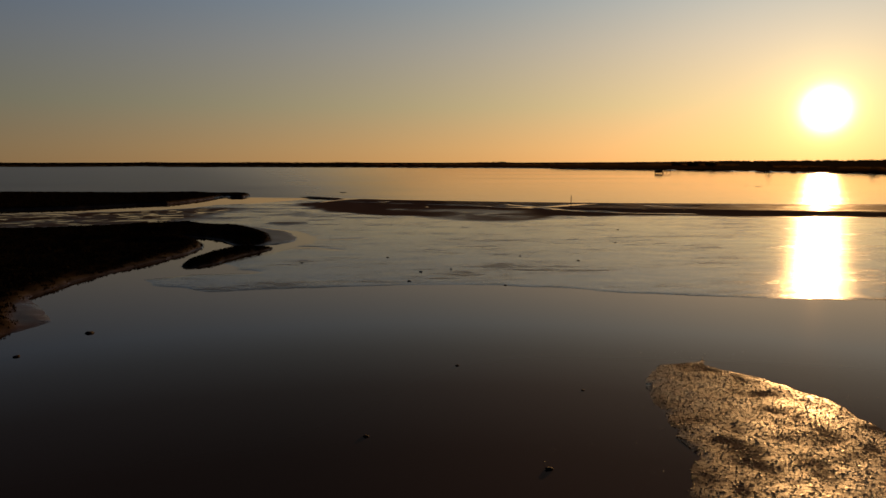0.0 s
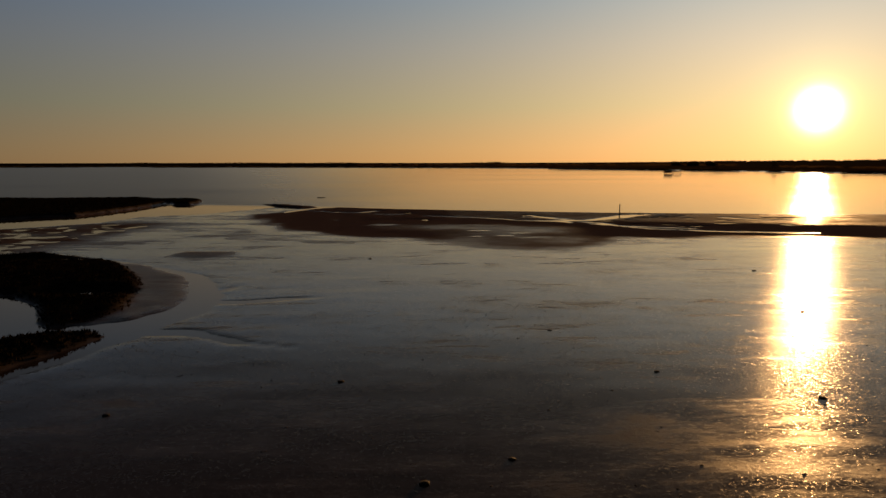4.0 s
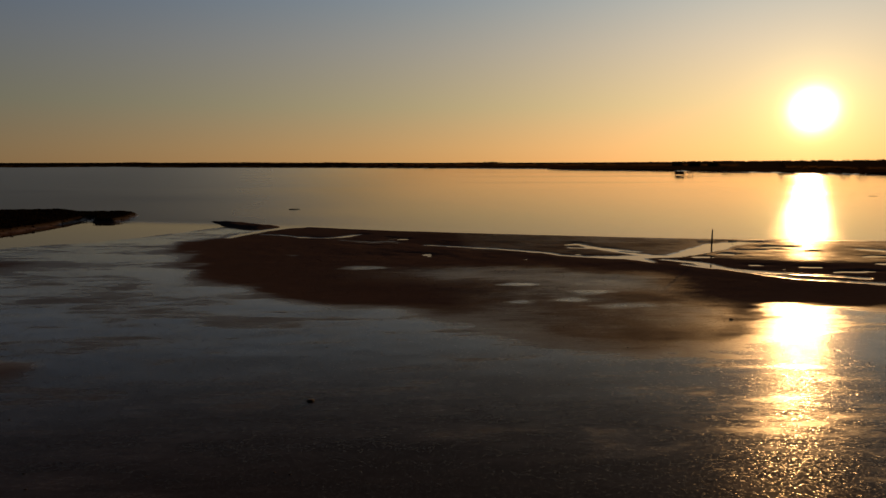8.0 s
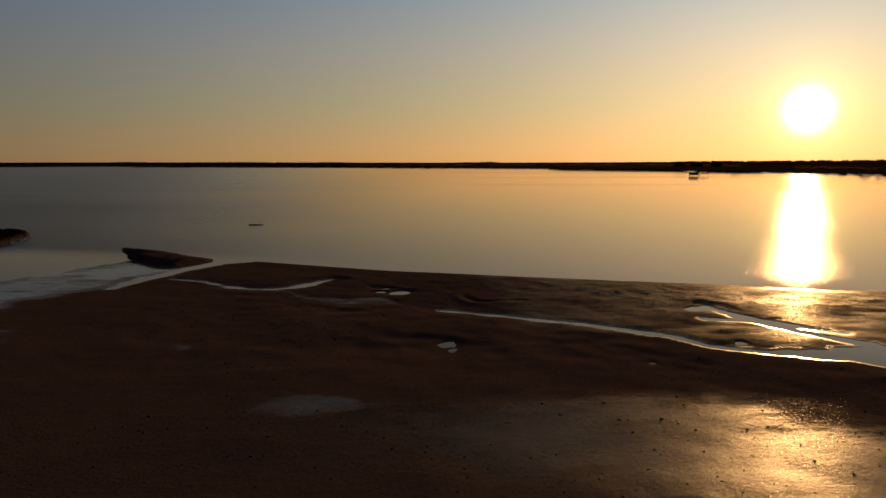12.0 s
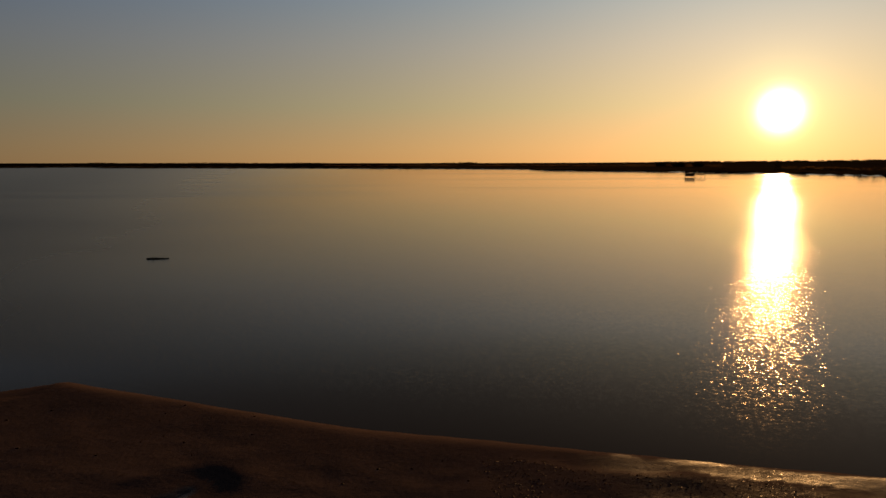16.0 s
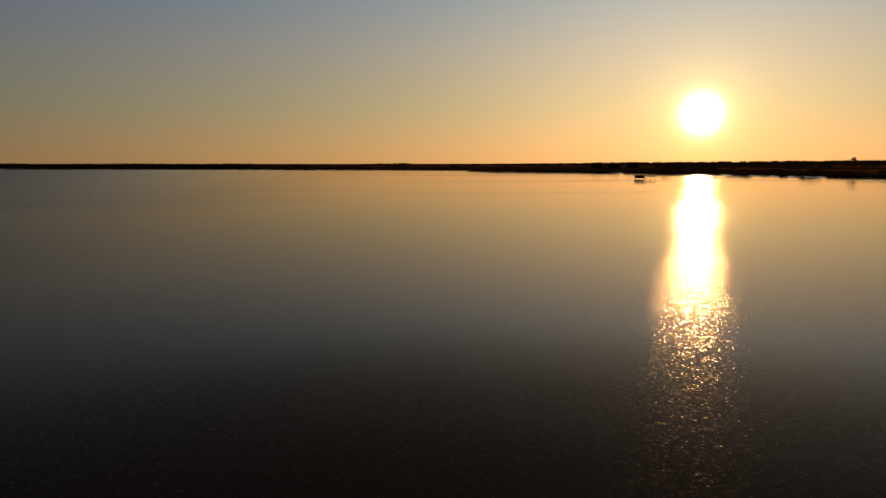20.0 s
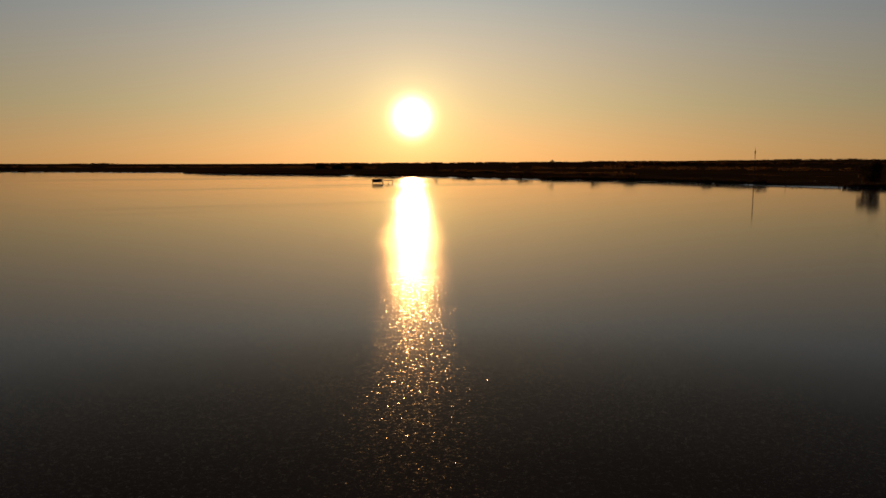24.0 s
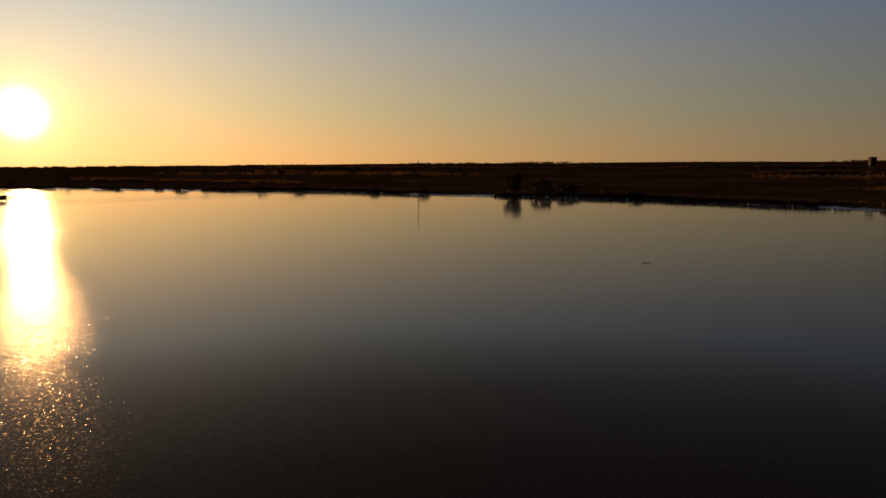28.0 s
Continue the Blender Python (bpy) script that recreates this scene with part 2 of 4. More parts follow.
    b = N(nt, "ShaderNodeBsdfPrincipled", {"Base Color": col, "Roughness": rough, "Specular IOR Level": spec, "Specular Tint": warm, "IOR": 1.36, "Normal": bump})
    slope = None                                       # small facets of wet mud that catch the sun
    for scale, turn, share in (((13.0, 14.0, 1), 0.3, 0.43), ((27.0, 29.0, 1), 0.8, 0.48)):
        t = N(nt, "ShaderNodeTexNoise", {"Vector": place(nt, scale, turn), "Scale": 1.0, "Detail": 1.0, "Roughness": 0.5}).outputs["Color"]
        t = N(nt, "ShaderNodeVectorMath", {0: t, 1: (0.5, 0.5, 0.5)}, op="SUBTRACT").outputs[0]
        t = N(nt, "ShaderNodeVectorMath", {0: t, 1: (share, share, 0.0)}, op="MULTIPLY").outputs[0]
        slope = t if slope is None else N(nt, "ShaderNodeVectorMath", {0: slope, 1: t}, op="ADD").outputs[0]
    slope = N(nt, "ShaderNodeVectorMath", {0: slope, 1: (0.0, 0.0, 1.0)}, op="ADD").outputs[0]
    facets = N(nt, "ShaderNodeVectorMath", {0: slope}, op="NORMALIZE").outputs[0]
    g = N(nt, "ShaderNodeBsdfPrincipled", {"Base Color": col, "Roughness": 0.19, "IOR": 1.34, "Specular IOR Level": 0.4, "Specular Tint": warm, "Normal": facets})
    share = maths(nt, "MULTIPLY", maths(nt, "MULTIPLY", film, ramp(nt, lump, 0.2, 1.0, 0.25, 0.22)), maths(nt, "SUBTRACT", 1.0, veg))
    share = maths(nt, "MULTIPLY", share, maths(nt, "SUBTRACT", 1.0, maths(nt, "MULTIPLY", grains, 0.6)))
    both = N(nt, "ShaderNodeMixShader", {0: share, 1: b.outputs[0], 2: g.outputs[0]})
    nt.links.new(both.outputs[0], out.inputs["Surface"])
    return m


def plain_material(name, a, b, scale, rough=0.85, spec=0.2, bump=0.3, stretch=(1, 1, 1), island=0.0, thin=0.0):
    m, nt, out = material(name)
    grain = noise_tex(nt, place(nt, stretch), scale, 5, 0.6)
    stain = noise_tex(nt, place(nt), scale * 0.13, 3)
    fac = maths(nt, "ADD", maths(nt, "MULTIPLY", grain, 0.6), maths(nt, "MULTIPLY", stain, 0.4))
    if island:
        own = N(nt, "ShaderNodeNewGeometry").outputs["Random Per Island"]
        fac = maths(nt, "ADD", maths(nt, "MULTIPLY", fac, 1 - island), maths(nt, "MULTIPLY", own, island))
    col = mix_col(nt, ramp(nt, fac, 0.25, 0.75), rgba(*a), rgba(*b))
    nrm = N(nt, "ShaderNodeBump", {"Height": grain, "Strength": bump, "Distance": 0.02}).outputs[0]
    p = N(nt, "ShaderNodeBsdfPrincipled", {"Base Color": col, "Roughness": rough, "Specular IOR Level": spec, "Normal": nrm})
    if thin:                                           # thin leaves let the low sun shine through
        through_leaf = N(nt, "ShaderNodeBsdfTranslucent", {"Color": mix_col(nt, 0.5, col, rgba(0.34, 0.15, 0.05))})
        p = N(nt, "ShaderNodeMixShader", {0: thin, 1: p.outputs[0], 2: through_leaf.outputs[0]})
    nt.links.new(p.outputs[0], out.inputs["Surface"])
    return m


M_WATER = water_material()
M_GROUND = ground_material()
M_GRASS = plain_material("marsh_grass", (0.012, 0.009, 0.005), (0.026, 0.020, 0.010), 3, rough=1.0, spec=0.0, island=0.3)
M_REED = plain_material("dry_reed", (0.03, 0.022, 0.011), (0.075, 0.055, 0.028), 2, island=0.4, thin=0.08)
M_LEAF = plain_material("leaves", (0.045, 0.04, 0.016), (0.10, 0.085, 0.035), 2, island=0.3, thin=0.06)
# paler and more see-through than the near leaves, haze put into the material
M_FAR_LEAF = plain_material("distant_leaves", (0.06, 0.05, 0.022), (0.10, 0.08, 0.036), 0.2, island=0.15, thin=0.3)
M_BARK = plain_material("bark", (0.05, 0.038, 0.028), (0.12, 0.09, 0.065), 9, stretch=(1, 1, 0.2))
M_WOOD = plain_material("weathered_wood", (0.04, 0.03, 0.022), (0.1, 0.078, 0.058), 7, stretch=(1, 1, 0.15))
M_THATCH = plain_material("reed_thatch", (0.05, 0.035, 0.02), (0.11, 0.08, 0.045), 10, stretch=(1, 1, 0.3))
M_STEEL = plain_material("painted_steel", (0.03, 0.026, 0.024), (0.07, 0.06, 0.055), 4, rough=0.8, spec=0.15)
M_CONCRETE = plain_material("concrete", (0.05, 0.043, 0.037), (0.09, 0.08, 0.07), 1.2)
M_SAND_CLOD = plain_material("sandy_clod", (0.08, 0.037, 0.02), (0.17, 0.08, 0.044), 10, rough=0.7, spec=0.15, island=0.5)
M_WET_CRUMB = plain_material("wet_mud_crumb", (0.03, 0.02, 0.015), (0.06, 0.04, 0.03), 14, rough=0.42, spec=0.5, island=0.5)
M_CLOD = plain_material("wet_clod", (0.02, 0.015, 0.012), (0.04, 0.03, 0.024), 12, rough=0.85, spec=0.15)

# ---------------------------------------------------------------- plan of the flats, in metres
FLAT = [(-19.4, 48.8), (-17.5, 46.2), (-13.2, 43.7), (-10.8, 44.1), (-5.2, 44.9), (2.2, 45.6), (5.9, 45.2), (9.3, 43.9),
        (12.5, 42.6), (17, 41.2), (22, 40.2), (30, 39), (45, 38), (75, 40), (110, 46), (150, 60), (150, 128), (90, 137),
        (60, 140), (42, 142.6), (29, 145), (15, 149.4), (-1.6, 155), (-13.2, 161), (-17, 159), (-25, 161.8), (-26.9, 156.7),
        (-28.9, 152.4), (-30.4, 149), (-34.4, 143.3), (-40, 139), (-41.5, 129), (-48, 121), (-62, 116), (-120, 108), (-120, 80),
        (-60, 84), (-44, 91), (-34, 96), (-24, 92), (-15.2, 84), (-12.8, 80.5), (-11.5, 76.5), (-11.3, 71.5), (-12.6, 66),
        (-15, 60), (-16.3, 56.5), (-14, 54), (-17, 50.6)]
BAR = [(-22, 143), (-17, 130), (-11, 118), (-6.5, 113), (-1, 109.4), (3.7, 105.4), (7.5, 102), (10.5, 100.2), (14.3, 100),
       (19, 105), (24, 108), (34, 110), (55, 106), (90, 100), (150, 96), (150, 128), (90, 137), (60, 140), (42, 142.6),
       (29, 145), (15, 149.4), (-1.6, 155), (-13.2, 161), (-15.5, 156)]
BAR_ISLET = [(-29.2, 170.6), (-28.4, 171.4), (-21.6, 166.4), (-17.3, 162), (-16.6, 159.6), (-17.4, 157.6), (-19.6, 156.4),
             (-22, 158.4), (-25.3, 162)]
MARSH_WEST = [(-26.4, 77.6), (-23.6, 74.1), (-21.6, 70.7), (-20.6, 66.8), (-20.7, 63.6), (-21.2, 59), (-22, 55.2), (-23.2, 49),
              (-23.4, 46), (-23.6, 43), (-22.6, 39.4), (-20.8, 36), (-19.4, 34), (-19.6, 32), (-26, 27), (-60, 24), (-110, 40),
              (-110, 84), (-60, 80), (-46, 79.5), (-38, 82)]
MARSH_EAST = [(-26.3, 77.2), (-23.4, 76.4), (-20.9, 73.8), (-18.5, 69.4), (-17.2, 68.0), (-15.6, 69.2), (-15.2, 72.4), (-16.4, 78),
              (-18.6, 83.4), (-21.8, 88.6), (-25.8, 93.4), (-31.5, 96.2), (-36, 93.5), (-44, 88), (-60, 82), (-46, 78), (-38, 81)]
MARSH_MARGIN = [(-18, 69), (-15.6, 68.6), (-13.9, 69.8), (-12.8, 72), (-12.7, 75.4), (-14.0, 79.7), (-15.6, 83.6), (-18.2, 86.8), (-21.5, 90), (-24.6, 90.4), (-20, 78)]
ISLET = [(-18.6, 54.4), (-19.2, 57.6), (-19, 62), (-18.2, 66.2), (-15, 68), (-13.8, 66.6), (-14, 64.8), (-15.4, 60.8),
         (-16.2, 56.4), (-17.2, 54.2)]
MARSH_NORTH = [(-120, 196), (-78, 190), (-60.7, 193.5), (-54.4, 187), (-46.8, 187), (-43.6, 183), (-42, 175), (-42.2, 169.4),
               (-45.4, 169.6), (-48.2, 175.5), (-47.6, 165), (-48.6, 150), (-50, 141.5), (-55, 138), (-62, 128), (-74, 122), (-120, 118)]
WEST_BANK = [(-24, 43.2), (-21.6, 40), (-19.2, 37), (-18.4, 35.8), (-18.9, 33), (-22, 31.6), (-24, 36)]
NEAR_PATCH = [(6.0, 12), (7.4, 20), (8.2, 25.8), (9.2, 27.8), (11.8, 27.8), (13.2, 25.0), (14.3, 21.8), (14.8, 18), (17, 14), (17, 6), (8, 6)]
SHORE = [(200, -9000), (250, -600), (270, 0), (286, 130), (298, 196), (314, 222), (331, 262), (346, 306), (355, 365), (357, 428), (367, 470),
         (374, 520), (371, 556), (356, 610), (345, 660), (338, 740), (326, 800), (316, 855), (290, 930), (245, 1000), (218, 1080),
         (222, 1180), (226, 1215), (170, 1262), (65, 1380), (-150, 1520), (-400, 1640), (-600, 1670), (-620, 1990), (-800, 2000), (-900, 1740),
         (-1100, 1850), (-9000, 2400), (-9000, 9000), (9000, 9000), (9000, -9000)]
# water courses: points (x, y, half width)
CREEKS = [
    [(-16.2, 159.4, 0.7), (-18.2, 155.4, 0.8), (-19.4, 151.6, 0.75), (-20.4, 147.2, 0.25)],
    [(-14.9, 69.0, 0.45), (-12.9, 68.1, 0.7), (-12.0, 70.4, 0.75), (-11.9, 74.6, 0.65), (-12.9, 79.0, 0.4), (-14.7, 82.4, 0.15)],
    [(-11.8, 74.3, 0.45), (-9.8, 74.2, 0.3), (-6.3, 75.3, 0.2), (-4.6, 75.4, 0.06)],
    [(-12.2, 76.8, 0.3), (-11, 79.4, 0.2), (-10.6, 81.6, 0.06)],
    [(-12.8, 67.3, 0.7), (-10.2, 67.0, 0.6), (-7.5, 65.2, 0.4), (-4.6, 64.1, 0.1)],
    [(-20, 51.8, 1.3), (-17, 52.2, 1.4), (-14.5, 52.2, 1.3), (-12.2, 51.9, 0.5)],
    [(1.6, 138.8, 0.12), (5.4, 137.0, 0.2), (9, 135, 0.22), (12.7, 132.2, 0.26), (13.6, 130.3, 0.4), (15.9, 129.1, 0.5), (19.3, 128.5, 1.0), (20.4, 125.4, 0.3)],
    [(-17.6, 150.9, 0.08), (-15.2, 149.9, 0.1), (-13.6, 148.4, 0.14), (-12.2, 147.2, 0.2), (-10.8, 146.45, 0.22), (-9.3, 146.4, 0.25), (-8.1, 147.0, 0.4), (-7.2, 148.0, 0.65), (-6.5, 149.3, 0.4), (-5.9, 150.0, 0.1)],
    [(17.3, 139.2, 0.25), (18.0, 136.4, 0.4), (19.6, 132.4, 0.4), (21.2, 130.2, 0.5)],
    [(16, 135.9, 0.25), (18.8, 135.2, 0.3), (21.4, 132.4, 0.3)],
    [(19.5, 128.8, 1.0), (23.5, 129.2, 0.6), (25.8, 131.2, 0.9), (28.8, 134.2, 1.4), (31.6, 137.6, 1.5), (35, 139.6, 0.8), (37, 139.3, 0.2)],
    [(22, 126.8, 0.3), (23.9, 125.0, 0.45), (24.3, 123.4, 0.5), (25.2, 121.4, 0.4), (27.6, 119.2, 0.35), (33, 116.4, 0.3)],
    [(22.5, 123.9, 0.2), (25.3, 120.4, 0.3), (27.8, 116.6, 0.3), (34, 113.2, 0.35), (44, 110.5, 0.5)],
    [(44, 133, 0.5), (47, 129.6, 0.45), (50.5, 127, 0.3)],
]
SHEEN = [(11.4, 111.4, 1.2, 0.7), (9.7, 109.3, 1.1, 0.7), (12.8, 107.5, 2.6, 0.8), (7.5, 114.8, 1.0, 0.6), (6.7, 109.0, 0.9, 0.6), (22.6, 106.2, 2.6, 1.8), (-4.2, 123.2, 1.6, 1.0), (-10.7, 131.1, 1.3, 0.9)]
DAMP = [(-9.1, 146.2, 0.2), (-6.6, 142.9, 0.5), (-3.8, 141.6, 0.7), (-2.1, 142.4, 0.6), (-1.2, 140.8, 0.3)]
SCOUR = [(3.27, 143.8, 0.06), (3.28, 142.8, 0.16), (3.45, 142.15, 0.2), (3.95, 141.25, 0.22), (4.9, 141.1, 0.2), (6.1, 141.5, 0.14), (6.85, 141.3, 0.04)]
RIDGE = [(2.7, 142.7, 0.0), (3.3, 141.2, 0.05), (4.3, 139.75, 0.08), (5.25, 138.95, 0.08), (6.35, 138.5, 0.04), (7.6, 138.2, 0.0)]
POOLS = [(9.3, 130.1, 0.4, 0.35), (10.0, 127.6, 0.7, 0.35), (12.1, 127.4, 0.5, 0.3), (15.3, 130.7, 0.5, 0.4),
         (26.2, 128.4, 1.1, 0.6), (29.1, 130.1, 0.8, 0.5), (33.3, 133.0, 1.9, 0.45), (36.2, 135.4, 1.2, 0.5), (28.2, 123.2, 1.1, 0.5),
         (29.3, 121.0, 0.8, 0.4), (32.4, 121.9, 1.2, 0.5), (38.3, 131.9, 0.8, 0.6), (34.1, 119.3, 1.6, 0.4), (42, 128, 1.6, 0.5),
         (40, 123.5, 1.2, 0.5), (52, 131, 2.2, 0.6), (47, 121, 1.4, 0.5), (16.2, 138.6, 0.8, 0.5), (-1.9, 146.1, 0.42, 0.34),
         (-0.7, 144.6, 0.75, 0.7), (-2.0, 145.0, 0.3, 0.22),
         (-32.3, 82.7, 0.9, 0.8), (-27.4, 70.9, 0.9, 0.6), (-35.2, 73.2, 0.6, 0.4), (-19, 77.5, 0.9, 0.35), (-27.9, 92.6, 2.0, 0.5),
         (-19.6, 152.2, 0.6, 0.4)]


def inside_distance(poly, X, Y):
    """Signed distance to a polygon's edge, positive inside."""
    d2 = np.full(X.shape, 1e18)
    ins = np.zeros(X.shape, bool)
    for (ax, ay), (bx, by) in zip(poly, poly[1:] + poly[:1]):
        ex, ey = bx - ax, by - ay
        k = np.clip(((X - ax) * ex + (Y - ay) * ey) / (ex * ex + ey * ey), 0, 1)
        d2 = np.minimum(d2, (X - ax - k * ex) ** 2 + (Y - ay - k * ey) ** 2)
        if ay != by:
            ins ^= ((ay > Y) != (by > Y)) & (X < (bx - ax) * (Y - ay) / (by - ay) + ax)
    return np.where(ins, 1, -1) * np.sqrt(d2)


def course_distance(line, X, Y):
    """Distance to a water course less its half width: negative inside the water."""
    best = np.full(X.shape, 1e9)
    for (ax, ay, aw), (bx, by, bw) in zip(line, line[1:]):
        ex, ey = bx - ax, by - ay
        k = np.clip(((X - ax) * ex + (Y - ay) * ey) / (ex * ex + ey * ey), 0, 1)
        best = np.minimum(best, np.hypot(X - ax - k * ex, Y - ay - k * ey) - (aw + k * (bw - aw)))
    return best


def lattice(ix, iy, seed):
    h = (ix * 374761393 + iy * 668265263 + seed * 2147483647) & 0xFFFFFFFF
    h = ((h ^ (h >> 13)) * 1274126177) & 0xFFFFFFFF
    return ((h ^ (h >> 16)) & 0xFFFF) / 65535.0


def rough_noise(X, Y, wave, seed=0, octaves=4, gain=0.5):
    """Value noise in -1..1 with the given longest wave, in metres."""
    out, amp, total_amp = np.zeros(X.shape), 1.0, 0.0
    for o in range(octaves):
        u, v = X / wave + 17.3 * o, Y / wave - 9.1 * o
        iu, iv = np.floor(u).astype(np.int64), np.floor(v).astype(np.int64)
        fu, fv = u - iu, v - iv
        fu, fv = fu * fu * (3 - 2 * fu), fv * fv * (3 - 2 * fv)
        a = lattice(iu, iv, seed + o) * (1 - fu) + lattice(iu + 1, iv, seed + o) * fu
        b = lattice(iu, iv + 1, seed + o) * (1 - fu) + lattice(iu + 1, iv + 1, seed + o) * fu
        out += amp * (2 * (a * (1 - fv) + b * fv) - 1)
        total_amp += amp
        amp, wave = amp * gain, wave * 0.5
    return out / total_amp


def smooth(v, lo, hi):
    k = np.clip((v - lo) / (hi - lo), 0, 1)
    return k * k * (3 - 2 * k)


def ground_at(X, Y):
    """Height of the ground, how wet it is and how overgrown, at arrays of places."""
    wob = 0.45 * rough_noise(X, Y, 3.0, 3, 4, 0.6)                  # ragged edges
    n_big, n_mid, n_small = rough_noise(X, Y, 18, 5), rough_noise(X, Y, 5, 6), rough_noise(X, Y, 1.3, 7, 3)
    z = np.full(X.shape, -0.5)
    wet = np.full(X.shape, 0.80)
    veg = np.zeros(X.shape)
    d = inside_distance(FLAT, X, Y) + wob
    flat = 0.021 + 0.014 * np.exp(-((X + 14) / 7) ** 2 - ((Y - 48) / 4) ** 2) + 0.008 * n_big + 0.010 * n_mid + 0.012 * rough_noise(X * 0.45, Y, 1.6, 8, 3)
    z = np.where(d > -4, -0.10 + (flat + 0.10) * smooth(d, -1.6, 0.9), z)
    lumpy = smooth(-29 - X, 0, 8) * smooth(d, 0, 2) * smooth(Y, 84, 92) * smooth(Y, 136, 122)   # broken wet ground towards the west
    z += lumpy * (0.06 * rough_noise(X * 0.85, Y, 1.7, 11, 3, 0.7) - 0.012)
    wet -= 0.35 * lumpy
    blotch = smooth(rough_noise(X * 0.5, Y, 3.6, 12, 4, 0.6), -0.05, 0.35)      # drier blotches on the western flat
    wet -= 0.2 * blotch * smooth(X, -2, -10) * smooth(Y, 92, 104)
    d = inside_distance(BAR, X, Y) + 2.0 * rough_noise(X, Y, 7, 21) + wob
    relief = 0.042 * n_mid + 0.02 * n_small
    crest = smooth(inside_distance(FLAT, X, Y), 14, 3) * smooth(Y, 120, 136)
    z += np.where(d > 0, (0.055 + relief) * smooth(d, 0, 12) + (0.07 + 0.05 * n_mid) * crest, 0)
    dry = smooth(Y + 0.3 * np.maximum(X, 0) + 3 * n_mid, 124, 134) * smooth(d, 4, 14)
    wet -= smooth(d, -5.0, 1.0) * (0.70 + 0.13 * n_big + 0.1 * n_mid - 0.29 * smooth(X, -4, 5) * smooth(X, 25, 15) * smooth(Y, 129, 121)) + 0.45 * dry
    wet += 0.12 * np.exp(-((X - 12) / 6) ** 2 - ((Y - 119) / 5) ** 2)
    wet += 0.3 * np.exp(-((X + 4) / 6) ** 2 - ((Y - 119) / 4.5) ** 2) * (0.7 + 0.6 * n_mid)
    gully = np.abs(rough_noise(X * 0.7, Y, 6.5, 23, 4, 0.55))
    z -= np.where(d > 3, 0.055 * smooth(0.22 - gully, 0, 0.22) * smooth(d, 8, 20) * smooth(Y, 124, 132), 0)
    drop = inside_distance(FLAT, X, Y) + 0.3 * wob
    z = np.where((Y > 125) & (X > -16), np.minimum(z, -0.3 + 0.55 * smooth(drop, -1.2, 2.6)), z)
    d = np.hypot((X + 17.9) / 2.8, (Y - 95.4) / 1.9) + 0.55 * n_mid + 0.3 * n_small         # low mound of bare mud
    z += 0.06 * smooth(1.2 - d, 0, 0.9)
    wet -= 0.34 * smooth(1.4 - d, 0, 0.9)
    sd = inside_distance(FLAT, X, Y) + 0.7 * rough_noise(X, Y, 1.6, 61, 3, 0.6)   # wet foot of the bar below a low broken scarp
    strip = smooth(X, 1, 7) * smooth(sd, 2.6, 2.0) * smooth(sd, 0.2, 1.2) * (Y > 125)
    z = z * (1 - strip) + np.minimum(z, 0.06) * strip
    wet += 0.4 * strip
    z += 0.022 * rough_noise(X, Y, 0.9, 63, 2, 0.7) * smooth(drop, 2.0, 4.0) * smooth(Y + 0.3 * np.maximum(X, 0), 122, 132) * (Y > 115) * (X > -16) * (X < 62)
    broken = smooth(X, 3, 9) * smooth(sd, 2.2, 2.8) * smooth(sd, 13, 7) * (Y > 125)
    east = smooth(X, 0.5, 7) * smooth(Y + 0.3 * X, 130, 138) * smooth(drop, 0.5, 2.5) * (Y < 152)      # dry eastern half of the bar, set as wet to give a sunlit sheen
    wet = np.maximum(wet, np.maximum(0.425 * broken, 0.385 * east) * (1 + 0.12 * n_mid + 0.1 * n_small))
    lumpy = np.maximum(lumpy, 0.7 * broken)
    z += broken * 0.022 * smooth(rough_noise(X, Y, 0.8, 62, 2, 0.7), 0.05, 0.5)
    warp = 1.5 * rough_noise(X * 0.5, Y, 2.2, 36, 4, 0.65)                   # shallow sheets of water that lie on the bar
    for px, py, rx, ry in SHEEN:
        wet += 0.3 * smooth(np.hypot((X - px) / rx, (Y - py) / ry) + warp, 1.3, 0.3)
    near = course_distance(DAMP, X, Y) + 0.5 * n_small                      # damp runnel that holds no water
    z -= 0.02 * smooth(near, 0.8, -0.3)
    wet += 0.45 * smooth(near, 0.9, -0.4)
    near = course_distance(SCOUR, X, Y) + 0.12 * n_small                    # curved dry scour with a raised rim
    z += 0.02 * np.exp(-((near - 0.45) / 0.3) ** 2) - 0.035 * smooth(near, 0.2, -0.1)
    near = np.abs(course_distance(RIDGE, X, Y) + 0.15 * n_small)            # low worn ridge round the scour
    z += 0.014 * np.exp(-(near / 0.25) ** 2)
    for poly, top, edge in ((BAR_ISLET, 0.27, 2.0), (NEAR_PATCH, 0.032, 1.2), (WEST_BANK, 0.12, 1.2), (MARSH_MARGIN, 0.09, 0.8)):
        d = inside_distance(poly, X, Y) + wob + (0.3 + 0.7 * rough_noise(X, Y, 2.0, 33, 3, 0.6) if poly is NEAR_PATCH else 0)
        z = np.maximum(z, -0.12 + (top + 0.12 + (0.09 if poly is BAR_ISLET else 0.008 if poly is NEAR_PATCH else 0.03) * n_small) * smooth(d, -0.6, edge))
        if poly is BAR_ISLET:
            wet -= 0.9 * smooth(d, -0.8, 0.3)
            veg = np.maximum(veg, 0.15 * smooth(d, 0.2, 1.2))
        if poly is WEST_BANK or poly is MARSH_MARGIN:
            wet -= 0.25 * smooth(d, -0.5, 1)
    d = inside_distance(NEAR_PATCH, X, Y)
    lumpy = np.maximum(lumpy, smooth(d, -1, 1))
